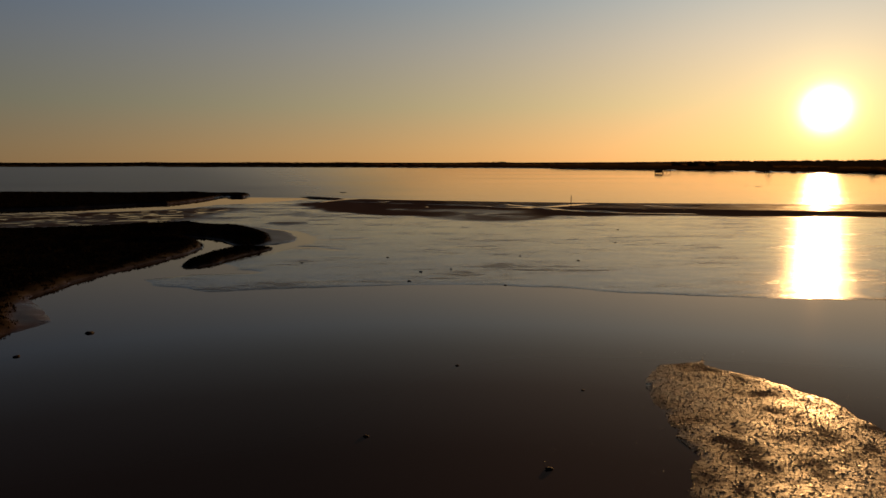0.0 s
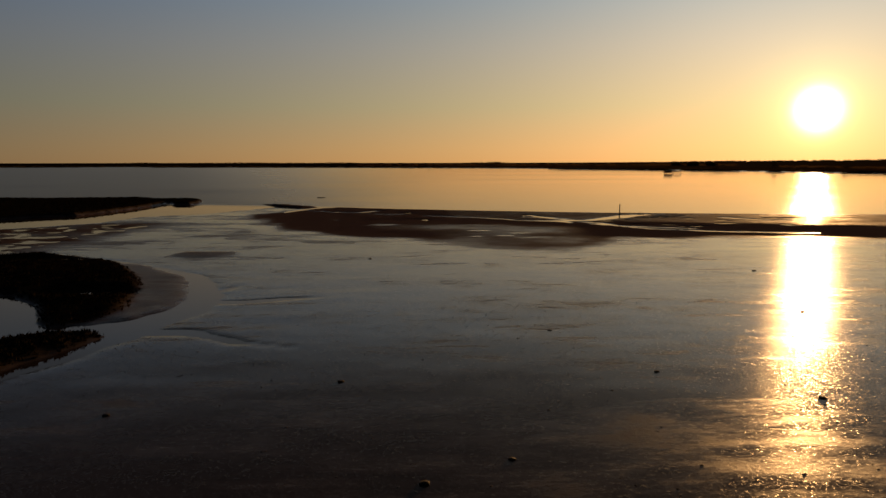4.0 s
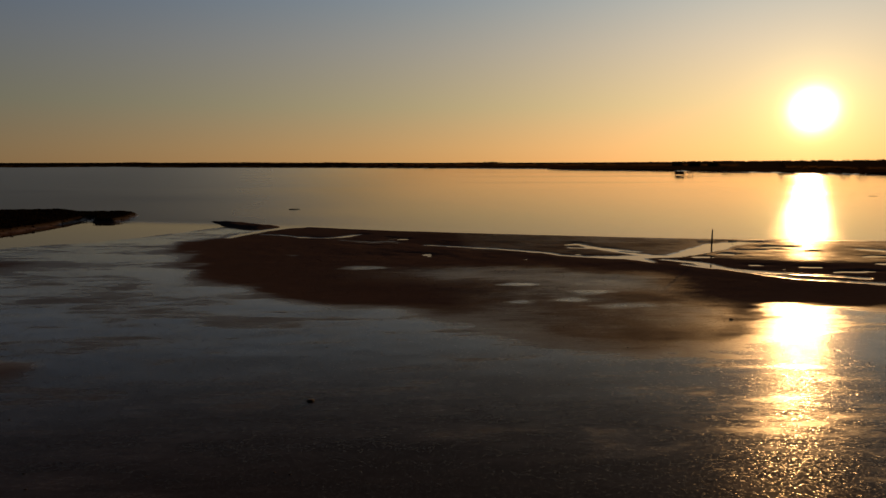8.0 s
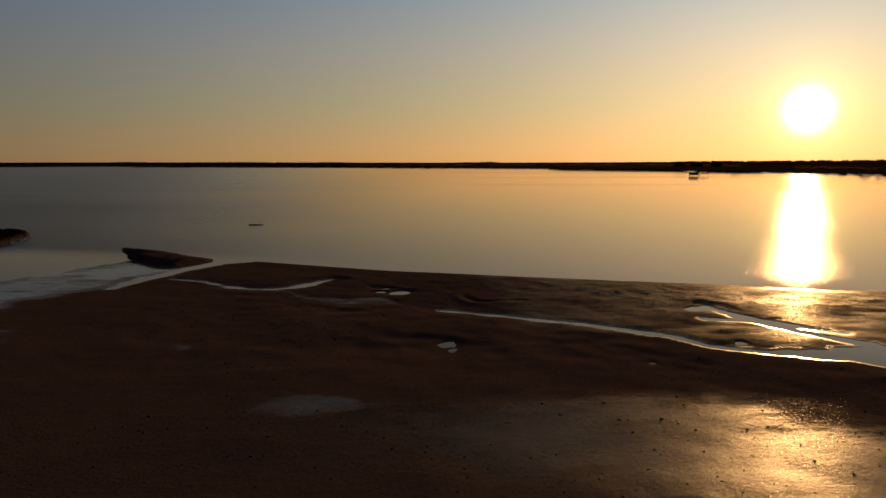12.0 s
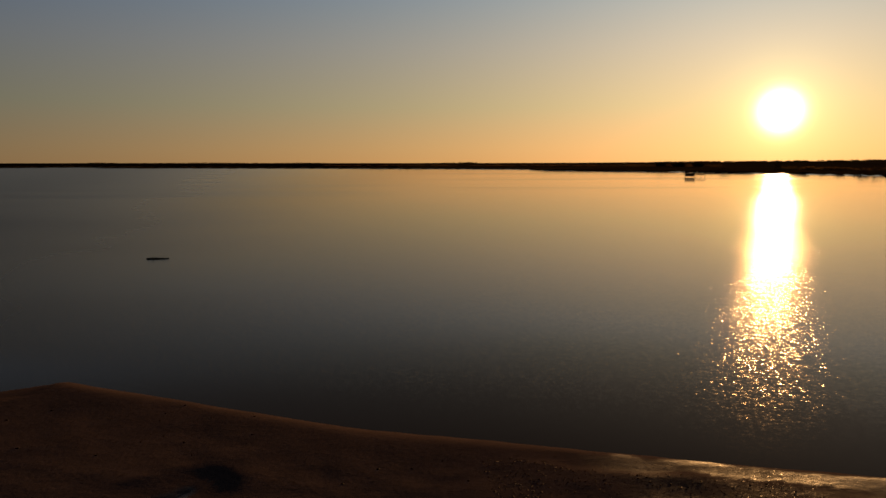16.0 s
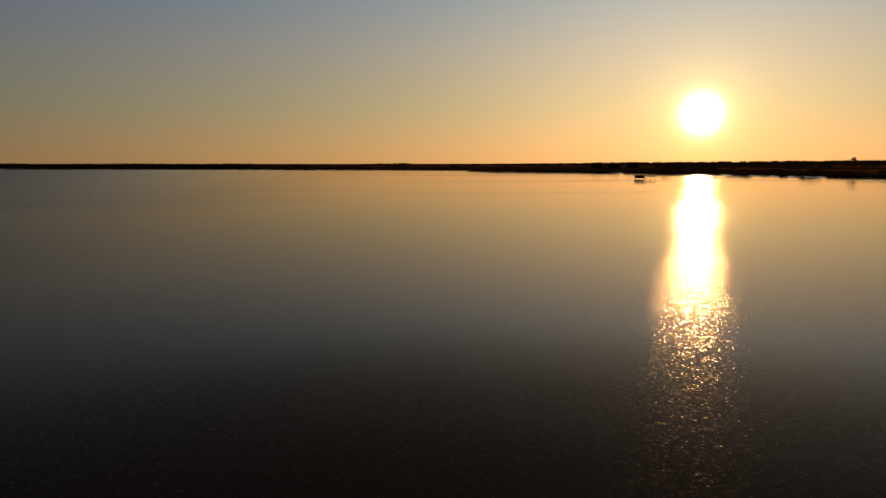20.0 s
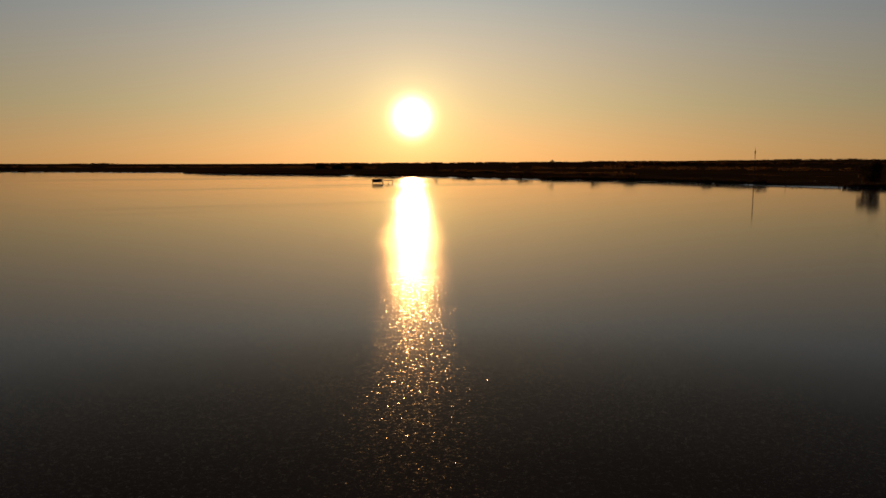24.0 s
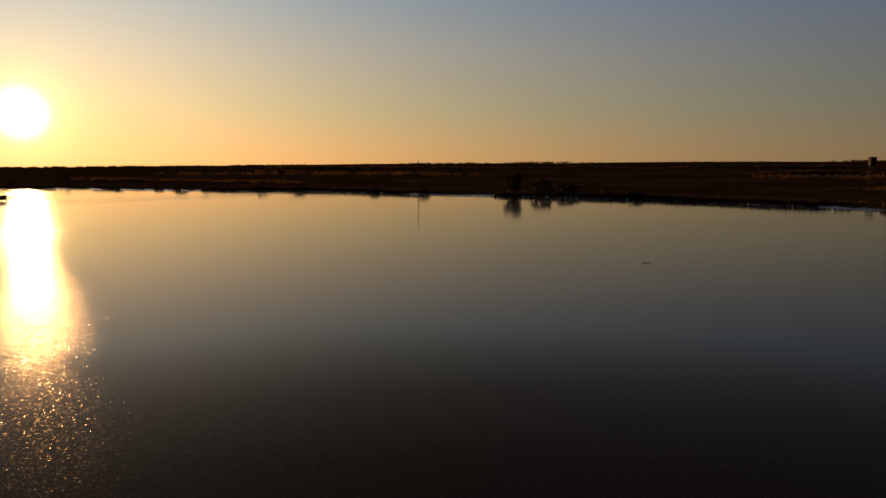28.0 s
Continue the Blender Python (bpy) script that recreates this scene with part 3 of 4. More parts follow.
    clods = rough_noise(X, Y, 0.8, 31, 2, 0.8) + 0.5 * rough_noise(X, Y, 4, 32, 2)
    z += smooth(d, -2.5, 1.5) * 0.012 * clods
    wet = np.where(d > -2.5, np.minimum(wet, 0.9 - smooth(d, -2.5, 0.5) * (0.36 - 0.25 * clods)), wet)
    for poly, top in ((MARSH_WEST, 0.42), (MARSH_EAST, 0.36), (ISLET, 0.3), (MARSH_NORTH, 0.6)):
        d = inside_distance(poly, X, Y) + 0.7 * wob
        z = np.maximum(z, -0.15 + (top + 0.15 + 0.08 * n_mid + 0.06 * n_small) * smooth(d, -0.35, 0.9))
        veg = np.maximum(veg, smooth(d, -0.1, 0.6))
    for line in CREEKS:
        near = course_distance(line, X, Y) + 0.06 + 0.26 * n_small + 0.3 * wob + 0.2 * n_mid
        z = np.minimum(z, -0.04 + 0.08 * smooth(near, -0.35, 0.35) + 0.5 * smooth(near, 0.3, 5.0))
        wet = np.maximum(wet, 0.8 * smooth(near, 0.6, 0.0))
    for px, py, rx, ry in POOLS:
        near = (np.hypot((X - px) / rx, (Y - py) / ry) - 1) * min(rx, ry) + 0.06 + 0.5 * n_small
        z = np.minimum(z, -0.05 + 0.09 * smooth(near, -0.2, 0.25) + 0.5 * smooth(near, 0.2, 3.0))
    d = inside_distance(SHORE, X, Y) + 3.0 * rough_noise(X, Y, 40, 51, 3) + wob
    land = -0.6 + 1.6 * smooth(d, -6, 6) + 2.0 * smooth(d, 10, 500) + (13.0 + 21.0 * smooth(X - 0.6 * Y, -1500, 2500)) * smooth(d, 900, 2700) * (1 + 0.25 * rough_noise(X, Y, 900, 53, 3)) + 0.7 * rough_noise(X, Y, 120, 52, 3) * smooth(d, 10, 120)
    z = np.where(d > -8, np.maximum(z, land), z)
    veg = np.where(d > 1.5, 1.0, veg)
    far = smooth(np.maximum(np.abs(X) - 160, np.maximum(Y - 215, -Y - 10)), 0, 60)
    z = np.where((d < -8) & (far > 0), np.minimum(z, -0.5 - far), z)
    return z, np.clip(wet, 0, 1), np.clip(veg, 0, 1), lumpy


def steps(marks):
    """Grid lines: (to, spacing) stretches after the start; a spacing below 0 grows by that ratio."""
    out = [marks[0]]
    gap = 1.0
    for end, spacing in marks[1:]:
        if spacing > 0:
            n = max(1, round((end - out[-1]) / spacing))
            out += list(np.linspace(out[-1], end, n + 1)[1:])
            gap = spacing
        else:
            while out[-1] + gap * 1.6 < end:
                gap *= -spacing
                out.append(min(out[-1] + gap, end))
            out[-1] = end
    return np.array(out)


west = -steps([62, (110, 1.6), (420, 10), (1300, 22), (4900, -1.2)])[::-1][:-1]
gx = np.concatenate([west, steps([-62, (-8, 0.3), (20, 0.2), (62, 0.3), (130, 1.5), (420, 3.2), (4900, -1.15)])])
gy = np.concatenate([-steps([0, (600, -1.4)])[::-1][:-1], steps([0, (8, 1), (50, 0.2), (136, 0.36), (152, 0.19), (202, 0.36), (700, 3.2), (1300, 9), (2100, 20), (4900, -1.12)])])
GX, GY = np.meshgrid(gx, gy)
GZ, WET, VEG, LUMPY = ground_at(GX, GY)


def grid_mesh(name, X, Y, Z):
    ny, nx = X.shape
    me = bpy.data.meshes.new(name)
    me.vertices.add(nx * ny)
    me.vertices.foreach_set("co", np.stack([X, Y, Z], -1).astype(np.float32).ravel())
    i = np.arange((ny - 1) * (nx - 1))
    r, c = i // (nx - 1), i % (nx - 1)
    a = r * nx + c
    quads = np.stack([a, a + 1, a + nx + 1, a + nx], -1).astype(np.int32)
    me.loops.add(quads.size)
    me.loops.foreach_set("vertex_index", quads.ravel())
    me.polygons.add(len(quads))
    me.polygons.foreach_set("loop_start", (np.arange(len(quads)) * 4).astype(np.int32))
    me.polygons.foreach_set("use_smooth", np.ones(len(quads), bool))
    me.update(calc_edges=True)
    return me


me = grid_mesh("ground", GX, GY, GZ)
for key, values in (("wet", WET), ("veg", VEG), ("lumpy", LUMPY)):
    me.attributes.new(key, "FLOAT", "POINT").data.foreach_set("value", values.astype(np.float32).ravel())
me.materials.append(M_GROUND)
ground = tagged(new("ground", me), "wet brown tidal mud, sandbar and dark low land", "ground", kind="structure")

wx = np.linspace(-4900, 4900, 29)
WX, WY = np.meshgrid(wx, np.linspace(-600, 4900, 17))
me = grid_mesh("water", WX, WY, np.zeros(WX.shape))
me.materials.append(M_WATER)
water = tagged(new("water", me), "calm shallow lagoon water reflecting the low sun", "water", kind="structure")

# ---------------------------------------------------------------- helpers for things
def part(name, me, mat, parent=None, label=""):
    """Links a mesh (or a bmesh) as one object, under a thing if one is given."""
    if isinstance(me, bmesh.types.BMesh):
        bm, me = me, bpy.data.meshes.new(name)
        bm.to_mesh(me)
        bm.free()
    if not me.materials:
        me.materials.append(mat)
    ob = new(name, me)
    if parent:
        ob.parent = parent
    return tagged(ob, label)


def thing(name, x, y, z, turn, label, category, group=""):
    ob = new(name)
    ob.empty_display_size = 0.3
    ob.matrix_world = pose(x, y, z, 0, 0, turn)
    return tagged(ob, label, category, group)


def box(bm, sx, sy, sz, m=Matrix(), bevel=0.0):
    r = bmesh.ops.create_cube(bm, size=1, matrix=m @ Matrix.Diagonal((sx, sy, sz, 1)))
    if bevel:
        edges = list({e for v in r["verts"] for e in v.link_edges})
        bmesh.ops.bevel(bm, geom=edges, offset=bevel, segments=1, affect="EDGES")
    return bm


def rod(bm, a, b, r0, r1, sides=7):
    """A tapered round bar from a to b."""
    a, b = Vector(a), Vector(b)
    m = Matrix.Translation((a + b) / 2) @ (b - a).to_track_quat("Z", "Y").to_matrix().to_4x4()
    bmesh.ops.create_cone(bm, cap_ends=True, segments=sides, radius1=r0, radius2=r1, depth=(b - a).length, matrix=m)
    return bm


def ground_z(x, y):
    return float(ground_at(np.array([float(x)]), np.array([float(y)]))[0][0])


def soup(name, verts, faces):
    me = bpy.data.meshes.new(name)
    me.from_pydata(verts, [], faces)
    me.update()
    return me


def leaf_quads(rng, centre, spread, n, size):
    """n small leaf clumps, each a bent four-cornered leaf spray, round a centre."""
    verts, faces = [], []
    for _ in range(n):
        d = rng.normal(size=3)
        d /= np.linalg.norm(d) + 1e-9
        p = np.array(centre) + d * np.array(spread) * rng.uniform(0.25, 1.0) ** 0.6
        u = rng.normal(size=3)
        u /= np.linalg.norm(u)
        v = np.cross(u, rng.normal(size=3))
        v /= np.linalg.norm(v) + 1e-9
        s = size * rng.uniform(0.5, 1.3)
        k = len(verts)
        verts += [tuple(p - u * s), tuple(p + v * s * 0.55), tuple(p + u * s * rng.uniform(0.6, 1.2)), tuple(p - v * s * 0.5)]
        faces.append((k, k + 1, k + 2, k + 3))
    return verts, faces


def tree(name, x, y, height, width, seed, label, category="tree", group="", leaves=70, stem=0.3, clumps=9):
    """Trunk with limbs and a crown of many leaf sprays at the limbs' ends."""
    rng = np.random.default_rng(seed)
    t = thing(name, x, y, ground_z(x, y) - 0.1, 0, label, category, group)
    bm = bmesh.new()
    top = Vector((rng.uniform(-0.06, 0.06) * height, rng.uniform(-0.06, 0.06) * height, height * 0.72))
    mid = top * stem + Vector((0.1, 0.05, 0))
    rod(bm, (0, 0, 0), mid, 0.028 * height, 0.021 * height)
    rod(bm, mid, top, 0.021 * height, 0.006 * height)
    verts, faces = [], []
    for i in range(clumps):
        a = i * 2.4 + rng.uniform(-0.4, 0.4)
        start = mid.lerp(top, rng.uniform(0.0, 0.9))
        reach = width * 0.5 * rng.uniform(0.35, 0.85)
        end = Vector((math.cos(a) * reach, math.sin(a) * reach, height * (stem * 0.8 + (0.9 - stem * 0.8) * ((i + 0.6) / clumps) * rng.uniform(0.85, 1.05))))
        rod(bm, start, end, 0.009 * height, 0.003 * height, 5)
        v, f = leaf_quads(rng, end, (width * 0.24, width * 0.24, height * 0.15), leaves, width * 0.06)
        k = len(verts)
        verts += v
        faces += [tuple(j + k for j in q) for q in f]
    v, f = leaf_quads(rng, (top.x, top.y, height * 0.84), (width * 0.22, width * 0.22, height * 0.15), leaves, width * 0.055)
    k = len(verts)
    verts += v
    faces += [tuple(j + k for j in q) for q in f]
    part("trunk", bm, M_BARK, t)
    part("crown", soup("crown", verts, faces), M_LEAF, t)
    return t


# ---------------------------------------------------------------- marsh grass, reeds and far woods
def tufts(name, places, height, spread, blades, mat, label, category, seed, width=0.035):
    """One mesh of grass tufts: every blade a bent strip with a point."""
    rng = np.random.default_rng(seed)
    n = len(places)
    P = np.repeat(np.asarray(places, float), blades, axis=0)
    m = n * blades
    a = rng.uniform(0, 2 * np.pi, m)
    off = rng.uniform(0, spread, m)
    base = P + np.stack([np.cos(a) * off, np.sin(a) * off, np.full(m, -0.03)], -1)
    h = height * rng.uniform(0.55, 1.25, m) * np.repeat(rng.uniform(0.7, 1.3, n), blades)
    lean = rng.normal(0, 0.28, (m, 2)) * h[:, None]
    w = np.stack([np.cos(a + 1.3), np.sin(a + 1.3), np.zeros(m)], -1) * (width * rng.uniform(0.6, 1.4, m))[:, None]
    knee = base + np.concatenate([lean * 0.35, (h * 0.6)[:, None]], 1)
    tip = base + np.concatenate([lean, h[:, None]], 1)
    V = np.stack([base - w, base + w, knee + w * 0.7, knee - w * 0.7, tip], 1).reshape(-1, 3)
    k = np.arange(m) * 5
    me = bpy.data.meshes.new(name)
    me.vertices.add(len(V))
    me.vertices.foreach_set("co", V.astype(np.float32).ravel())
    loops = np.stack([k, k + 1, k + 2, k + 3, k + 3, k + 2, k + 4], -1).ravel().astype(np.int32)
    me.loops.add(len(loops))
    me.loops.foreach_set("vertex_index", loops)
    me.polygons.add(2 * m)
    starts = np.stack([np.arange(m) * 7, np.arange(m) * 7 + 4], -1).ravel().astype(np.int32)
    me.polygons.foreach_set("loop_start", starts)
    me.update(calc_edges=True)
    return tagged(part(name, me, mat), label, category, kind="stuff")


def scatter(poly, n, seed, bounds, margin=0.0):
    """Random places on the ground inside a polygon, within bounds."""
    rng = np.random.default_rng(seed)
    X, Y = rng.uniform(bounds[0], bounds[2], n), rng.uniform(bounds[1], bounds[3], n)
    z, _, veg, _ = ground_at(X, Y)
    ok = (inside_distance(poly, X, Y) > margin) & (z > 0.06) & (veg > 0.2)
    return np.stack([X, Y, z], -1)[ok]


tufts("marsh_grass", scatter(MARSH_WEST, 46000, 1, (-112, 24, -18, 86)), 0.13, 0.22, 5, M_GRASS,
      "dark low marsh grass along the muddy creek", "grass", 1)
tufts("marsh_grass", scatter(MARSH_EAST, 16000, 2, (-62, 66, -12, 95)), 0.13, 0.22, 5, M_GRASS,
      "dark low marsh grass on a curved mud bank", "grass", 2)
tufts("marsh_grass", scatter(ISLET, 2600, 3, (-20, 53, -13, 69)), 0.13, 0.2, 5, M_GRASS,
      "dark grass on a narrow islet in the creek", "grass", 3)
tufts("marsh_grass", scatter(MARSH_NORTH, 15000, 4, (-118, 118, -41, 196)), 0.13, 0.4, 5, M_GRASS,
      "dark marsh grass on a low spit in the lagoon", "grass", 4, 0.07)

rng = np.random.default_rng(8)
reed_places = []
for (ax, ay), (bx, by) in zip(SHORE[3:22], SHORE[4:23]):
    n = int(math.hypot(bx - ax, by - ay) * 16)
    k, off = rng.uniform(0, 1, n), rng.uniform(1.0, 16, n) ** 1.0
    nx, ny = by - ay, -(bx - ax)
    q = math.hypot(nx, ny)
    reed_places.append(np.stack([ax + k * (bx - ax) + nx / q * off, ay + k * (by - ay) + ny / q * off], -1))
reed_places = np.concatenate(reed_places)
rz = ground_at(reed_places[:, 0], reed_places[:, 1])[0]
thick = rough_noise(reed_places[:, 0], reed_places[:, 1], 30, 61, 3)
ok = (rz > 0.05) & (thick > -0.25)
tufts("reed_bed", np.concatenate([reed_places, rz[:, None]], 1)[ok], 1.5, 0.5, 4, M_REED,
      "dark dry reeds standing along the lagoon shore", "reeds", 9, 0.12)


def woods(name, line, spacing, depth, height, seed, label, sprays=30, clusters=0.0):
    """A far belt of trees as one mesh: trunks and loose leaf sprays, on the ground below."""
    rng = np.random.default_rng(seed)
    spots = []
    for (ax, ay, ah), (bx, by, bh) in zip(line, line[1:]):
        for i in range(max(1, int(math.hypot(bx - ax, by - ay) / spacing))):
            k = rng.uniform()
            spots.append((ax + k * (bx - ax) + rng.uniform(-depth, depth), ay + k * (by - ay) + rng.uniform(-depth, depth), height * (ah + k * (bh - ah))))
    S = np.array(spots)
    Z = ground_at(S[:, 0], S[:, 1])[0]
    H = S[:, 2] * rng.uniform(0.88, 1.06, len(S)) * (1 + 0.3 * rough_noise(S[:, 0], S[:, 1], spacing * 30, 71, 3)) * (1 - clusters + 1.7 * clusters * smooth(rough_noise(S[:, 0], S[:, 1], 420, 72, 3), -0.15, 0.35))
    verts, faces = [], []
    for (x, y, _), z0, hh in zip(spots, Z, H):
        w = max(hh * rng.uniform(0.9, 1.3), spacing * (1.8 + 2.2 * clusters))
        v, f = leaf_quads(rng, (x, y, z0 + hh * 0.38), (w * 0.55, w * 0.55, hh * 0.5), sprays, hh * (0.26 + 0.1 * clusters))
        v += [(x - 0.25, y, z0 - 0.5), (x + 0.25, y, z0 - 0.5), (x + 0.12, y, z0 + hh * 0.6), (x - 0.12, y, z0 + hh * 0.6)]
        f.append((len(v) - 4, len(v) - 3, len(v) - 2, len(v) - 1))
        k0 = len(verts)
        verts += v
        faces += [tuple(j + k0 for j in q) for q in f]
    return tagged(part(name, soup(name, verts, faces), M_LEAF if name == "shore_scrub" else M_FAR_LEAF), label, "woods", kind="stuff")


woods("far_woods", [(760, -150, 0.8), (880, 150, 0.9), (930, 330, 1.0)], 9, 30, 6.0, 81, "dark scattered trees behind the lagoon's low shore")
woods("far_woods", [(1000, 700, 1.0), (1080, 1050, 1.05), (980, 1400, 1.1)], 10, 40, 6.0, 86, "dark loose belt of trees on the low plain")
woods("far_woods", [(760, 1700, 1.0), (400, 2250, 0.9), (-200, 2700, 0.8)], 10, 30, 6.0, 87, "dark thin tree line on the far shore")
woods("far_woods", [(2500, -300, 1.0), (3100, 500, 1.0), (3300, 1400, 1.0), (3100, 2400, 1.0), (2400, 3200, 1.0), (1500, 3800, 1.0), (400, 4150, 0.9), (-900, 4500, 0.7), (-2200, 4650, 0.5), (-4400, 4700, 0.35)],
      5, 60, 5.0, 82, "hazy distant woods along the horizon", 30, 0.75)
for hedge, seed in (([(470, 60, 1), (520, 260, 0.8), (560, 420, 1.0), (600, 600, 0.7)], 88), ([(640, 40, 0.9), (720, 300, 1), (700, 560, 0.8)], 89),
                    ([(480, 620, 1), (540, 820, 0.8), (520, 1000, 1)], 90), ([(1250, -100, 1), (1400, 300, 0.9), (1500, 800, 1.1), (1350, 1500, 1)], 94),
                    ([(1750, -200, 1), (1950, 300, 1), (2000, 1000, 1), (1750, 1900, 1)], 95)):
    woods("field_hedge", hedge, 4, 7, 3.0 if hedge[0][0] < 1000 else 5.0, seed, "dark low hedge between brown fields", 24, 0.8)
woods("shore_scrub", [(65, 1420, 0.8), (-150, 1570, 0.9), (-400, 1690, 1), (-600, 1710, 0.8)], 6, 14, 4.0, 83, "low dark scrub on a far spit")
woods("shore_scrub", [(-640, 2050, 1), (-800, 2060, 1), (-920, 1810, 0.9), (-1100, 1900, 1), (-2000, 1960, 1)], 8, 12, 4.5, 85, "low dark trees on the farthest shore")
woods("shore_scrub", [(300, 150, 0.7), (345, 230, 0.8), (380, 320, 1), (400, 440, 0.8), (420, 560, 1), (395, 660, 0.8), (380, 800, 0.9), (330, 950, 0.9), (270, 1090, 0.7), (250, 1230, 0.6)], 5, 22, 2.0, 84,
      "low dark scrub behind the shore reeds", 20)

# ---------------------------------------------------------------- single trees and bushes on the east bank
tree("tree", 380, 378, 12.4, 11, 101, "tall dark bushy tree at the water's edge", leaves=110, group="bank trees", stem=0.18, clumps=14)
tree("bush", 388, 363, 8.0, 12, 102, "broad dark bush beside the tall bank tree", "bush", leaves=90, stem=0.12, clumps=12)
tree("bush", 393, 349, 5.6, 12, 103, "low dark bush on the lagoon bank", "bush", leaves=80, stem=0.12, clumps=10)
tree("tree", 491, 972, 9.4, 10, 104, "round dark tree alone on the flat shore", leaves=80, group="bank trees", stem=0.2)
tree("tree", 644, 919, 15.5, 12, 105, "tall dark tree above the far hedge", leaves=70, group="bank trees")
tree("tree", 567, 1530, 9.6, 24, 106, "wide dark clump of shore trees", leaves=100, group="bank trees", stem=0.12, clumps=14)
tree("bush", 590, 1496, 8.0, 26, 107, "wide dark clump of shore bushes", "bush", leaves=90, stem=0.1, clumps=14)
tree("bush", 616, 1468, 8.8, 24, 108, "dark rounded bushes on the far shore", "bush", leaves=90, stem=0.1, clumps=12)
for i, (bx, by, bh, bw) in enumerate(((365, 640, 3.2, 9), (378, 572, 4.2, 8), (382, 540, 3.4, 10), (372, 470, 3.0, 7), (366, 430, 3.6, 6), (352, 300, 2.8, 7), (420, 700, 5, 11), (352, 835, 4, 12))):
    tree("bush", bx, by, bh, bw, 120 + i, "small dark willow bush on the shore", "bush", "shore bushes", 45, 0.12, 7)


# ---------------------------------------------------------------- mast, tower, poles
def mast(x, y, top):
    base = ground_z(x, y) - 0.1
    t = thing("radio_mast", x, y, base, 20, "slim dark steel lattice mast on the shore", "mast")
    h = top - base
    corners = [(math.cos(a) * 0.26, math.sin(a) * 0.26) for a in (0.3, 2.394, 4.488)]
    for cx, cy in corners:
        part("leg", rod(bmesh.new(), (cx, cy, 0), (cx * 0.55, cy * 0.55, h * 0.93), 0.07, 0.05, 6), M_STEEL, t)
    n = 14
    for i in range(n):
        bm = bmesh.new()
        z0, z1 = h * 0.93 * i / n, h * 0.93 * (i + 1) / n
        for j in range(3):
            s0, s1 = 1 - 0.45 * i / n, 1 - 0.45 * (i + 1) / n
            a, b = corners[j], corners[(j + 1) % 3]
            rod(bm, (a[0] * s0, a[1] * s0, z0), (b[0] * s1, b[1] * s1, z1), 0.03, 0.03, 5)
            rod(bm, (a[0] * s1, a[1] * s1, z1), (b[0] * s1, b[1] * s1, z1), 0.025, 0.025, 5)
        part("brace", bm, M_STEEL, t)
    for k in range(3):
        a = k * 2.094
        part("antenna", box(bmesh.new(), 0.22, 0.14, 1.6, pose(math.cos(a) * 0.3, math.sin(a) * 0.3, h * 0.87, 0, 0, math.degrees(a) + 90), 0.03), M_STEEL, t)
    part("spire", rod(bmesh.new(), (0, 0, h * 0.92), (0, 0, h), 0.09, 0.05, 6), M_STEEL, t)
    part("footing", box(bmesh.new(), 1.6, 1.6, 0.5, pose(0, 0, 0.05), 0.05), M_CONCRETE, t)


mast(364.5, 433.5, 21.0)


def tower(x, y, top):
    base = ground_z(x, y) - 0.2
    t = thing("water_tower", x, y, base, 25, "dark square water tower above the far bank", "tower")
    h = top - base
    for cx in (-1.7, 1.7):
        for cy in (-1.7, 1.7):
            part("leg", rod(bmesh.new(), (cx * 1.15, cy * 1.15, 0), (cx, cy, h * 0.66), 0.32, 0.26, 8), M_CONCRETE, t)
    for z in (0.22, 0.44):
        bm = bmesh.new()
        for s in (-1.8, 1.8):
            box(bm, 3.8, 0.26, 0.4, pose(0, s, h * z))
            box(bm, 0.26, 3.4, 0.4, pose(s, 0, h * z))
        part("ring_beam", bm, M_CONCRETE, t)
    part("tank", box(bmesh.new(), 4.4, 4.4, h * 0.3, pose(0, 0, h * 0.83), 0.18), M_CONCRETE, t)
    part("roof_slab", box(bmesh.new(), 4.8, 4.8, 0.3, pose(0, 0, h * 0.985), 0.06), M_CONCRETE, t)
    part("ladder", rod(rod(bmesh.new(), (2.75, -0.25, 0.5), (2.62, -0.25, h), 0.04, 0.04, 5), (2.75, 0.25, 0.5), (2.62, 0.25, h), 0.04, 0.04, 5), M_STEEL, t)


tower(655, 189, 23.5)


def pole(x, y, height, r, lean, seed, label, group="", name="pole"):
    rng = random.Random(seed)
    t = thing(name, x, y, min(ground_z(x, y), 0.6) - 0.5, rng.uniform(0, 360), label, "post", group)
    bm = bmesh.new()
    a = Vector((0, 0, 0))
    for i in range(4):
        b = a + Vector((lean * height / 4 + rng.uniform(-0.01, 0.01), rng.uniform(-0.01, 0.01), (height + 0.5) / 4))
        rod(bm, a, b, r * (1 - 0.06 * i), r * (0.94 - 0.06 * i), 9)
        a = b
    part("stake", bm, M_WOOD, t)
    bm = bmesh.new()
    rod(bm, a - Vector((0, 0, 0.06)), a + Vector((0.01, 0, 0.05)), r * 0.8, r * 0.5, 9)
    part("worn_top", bm, M_WOOD, t)


pole(29.4, 134.4, 1.9, 0.085, 0.03, 1, "weathered wooden post standing in a sandbar channel", name="wooden_post")
for i, (px, py, ph) in enumerate(((345.0, 311.4, 4.5), (336, 278, 3.6), (318, 232, 4.2), (351, 345, 3.4), (357, 410, 3.8), (371, 510, 3.5))):
    pole(px, py, ph, 0.12, 0.02 * (-1) ** i, 10 + i, "thin dark wooden pole at the shore", "shore poles", "shore_pole")
for i, (px, py) in enumerate(((271.6, 207.4), (272.4, 206.0), (273.4, 204.2))):
    pole(px, py, 1.5 + 0.2 * i, 0.1, 0.03 * (-1) ** i, 30 + i, "short dark stake of a broken jetty in the shallows", "jetty stakes", "jetty_stake")


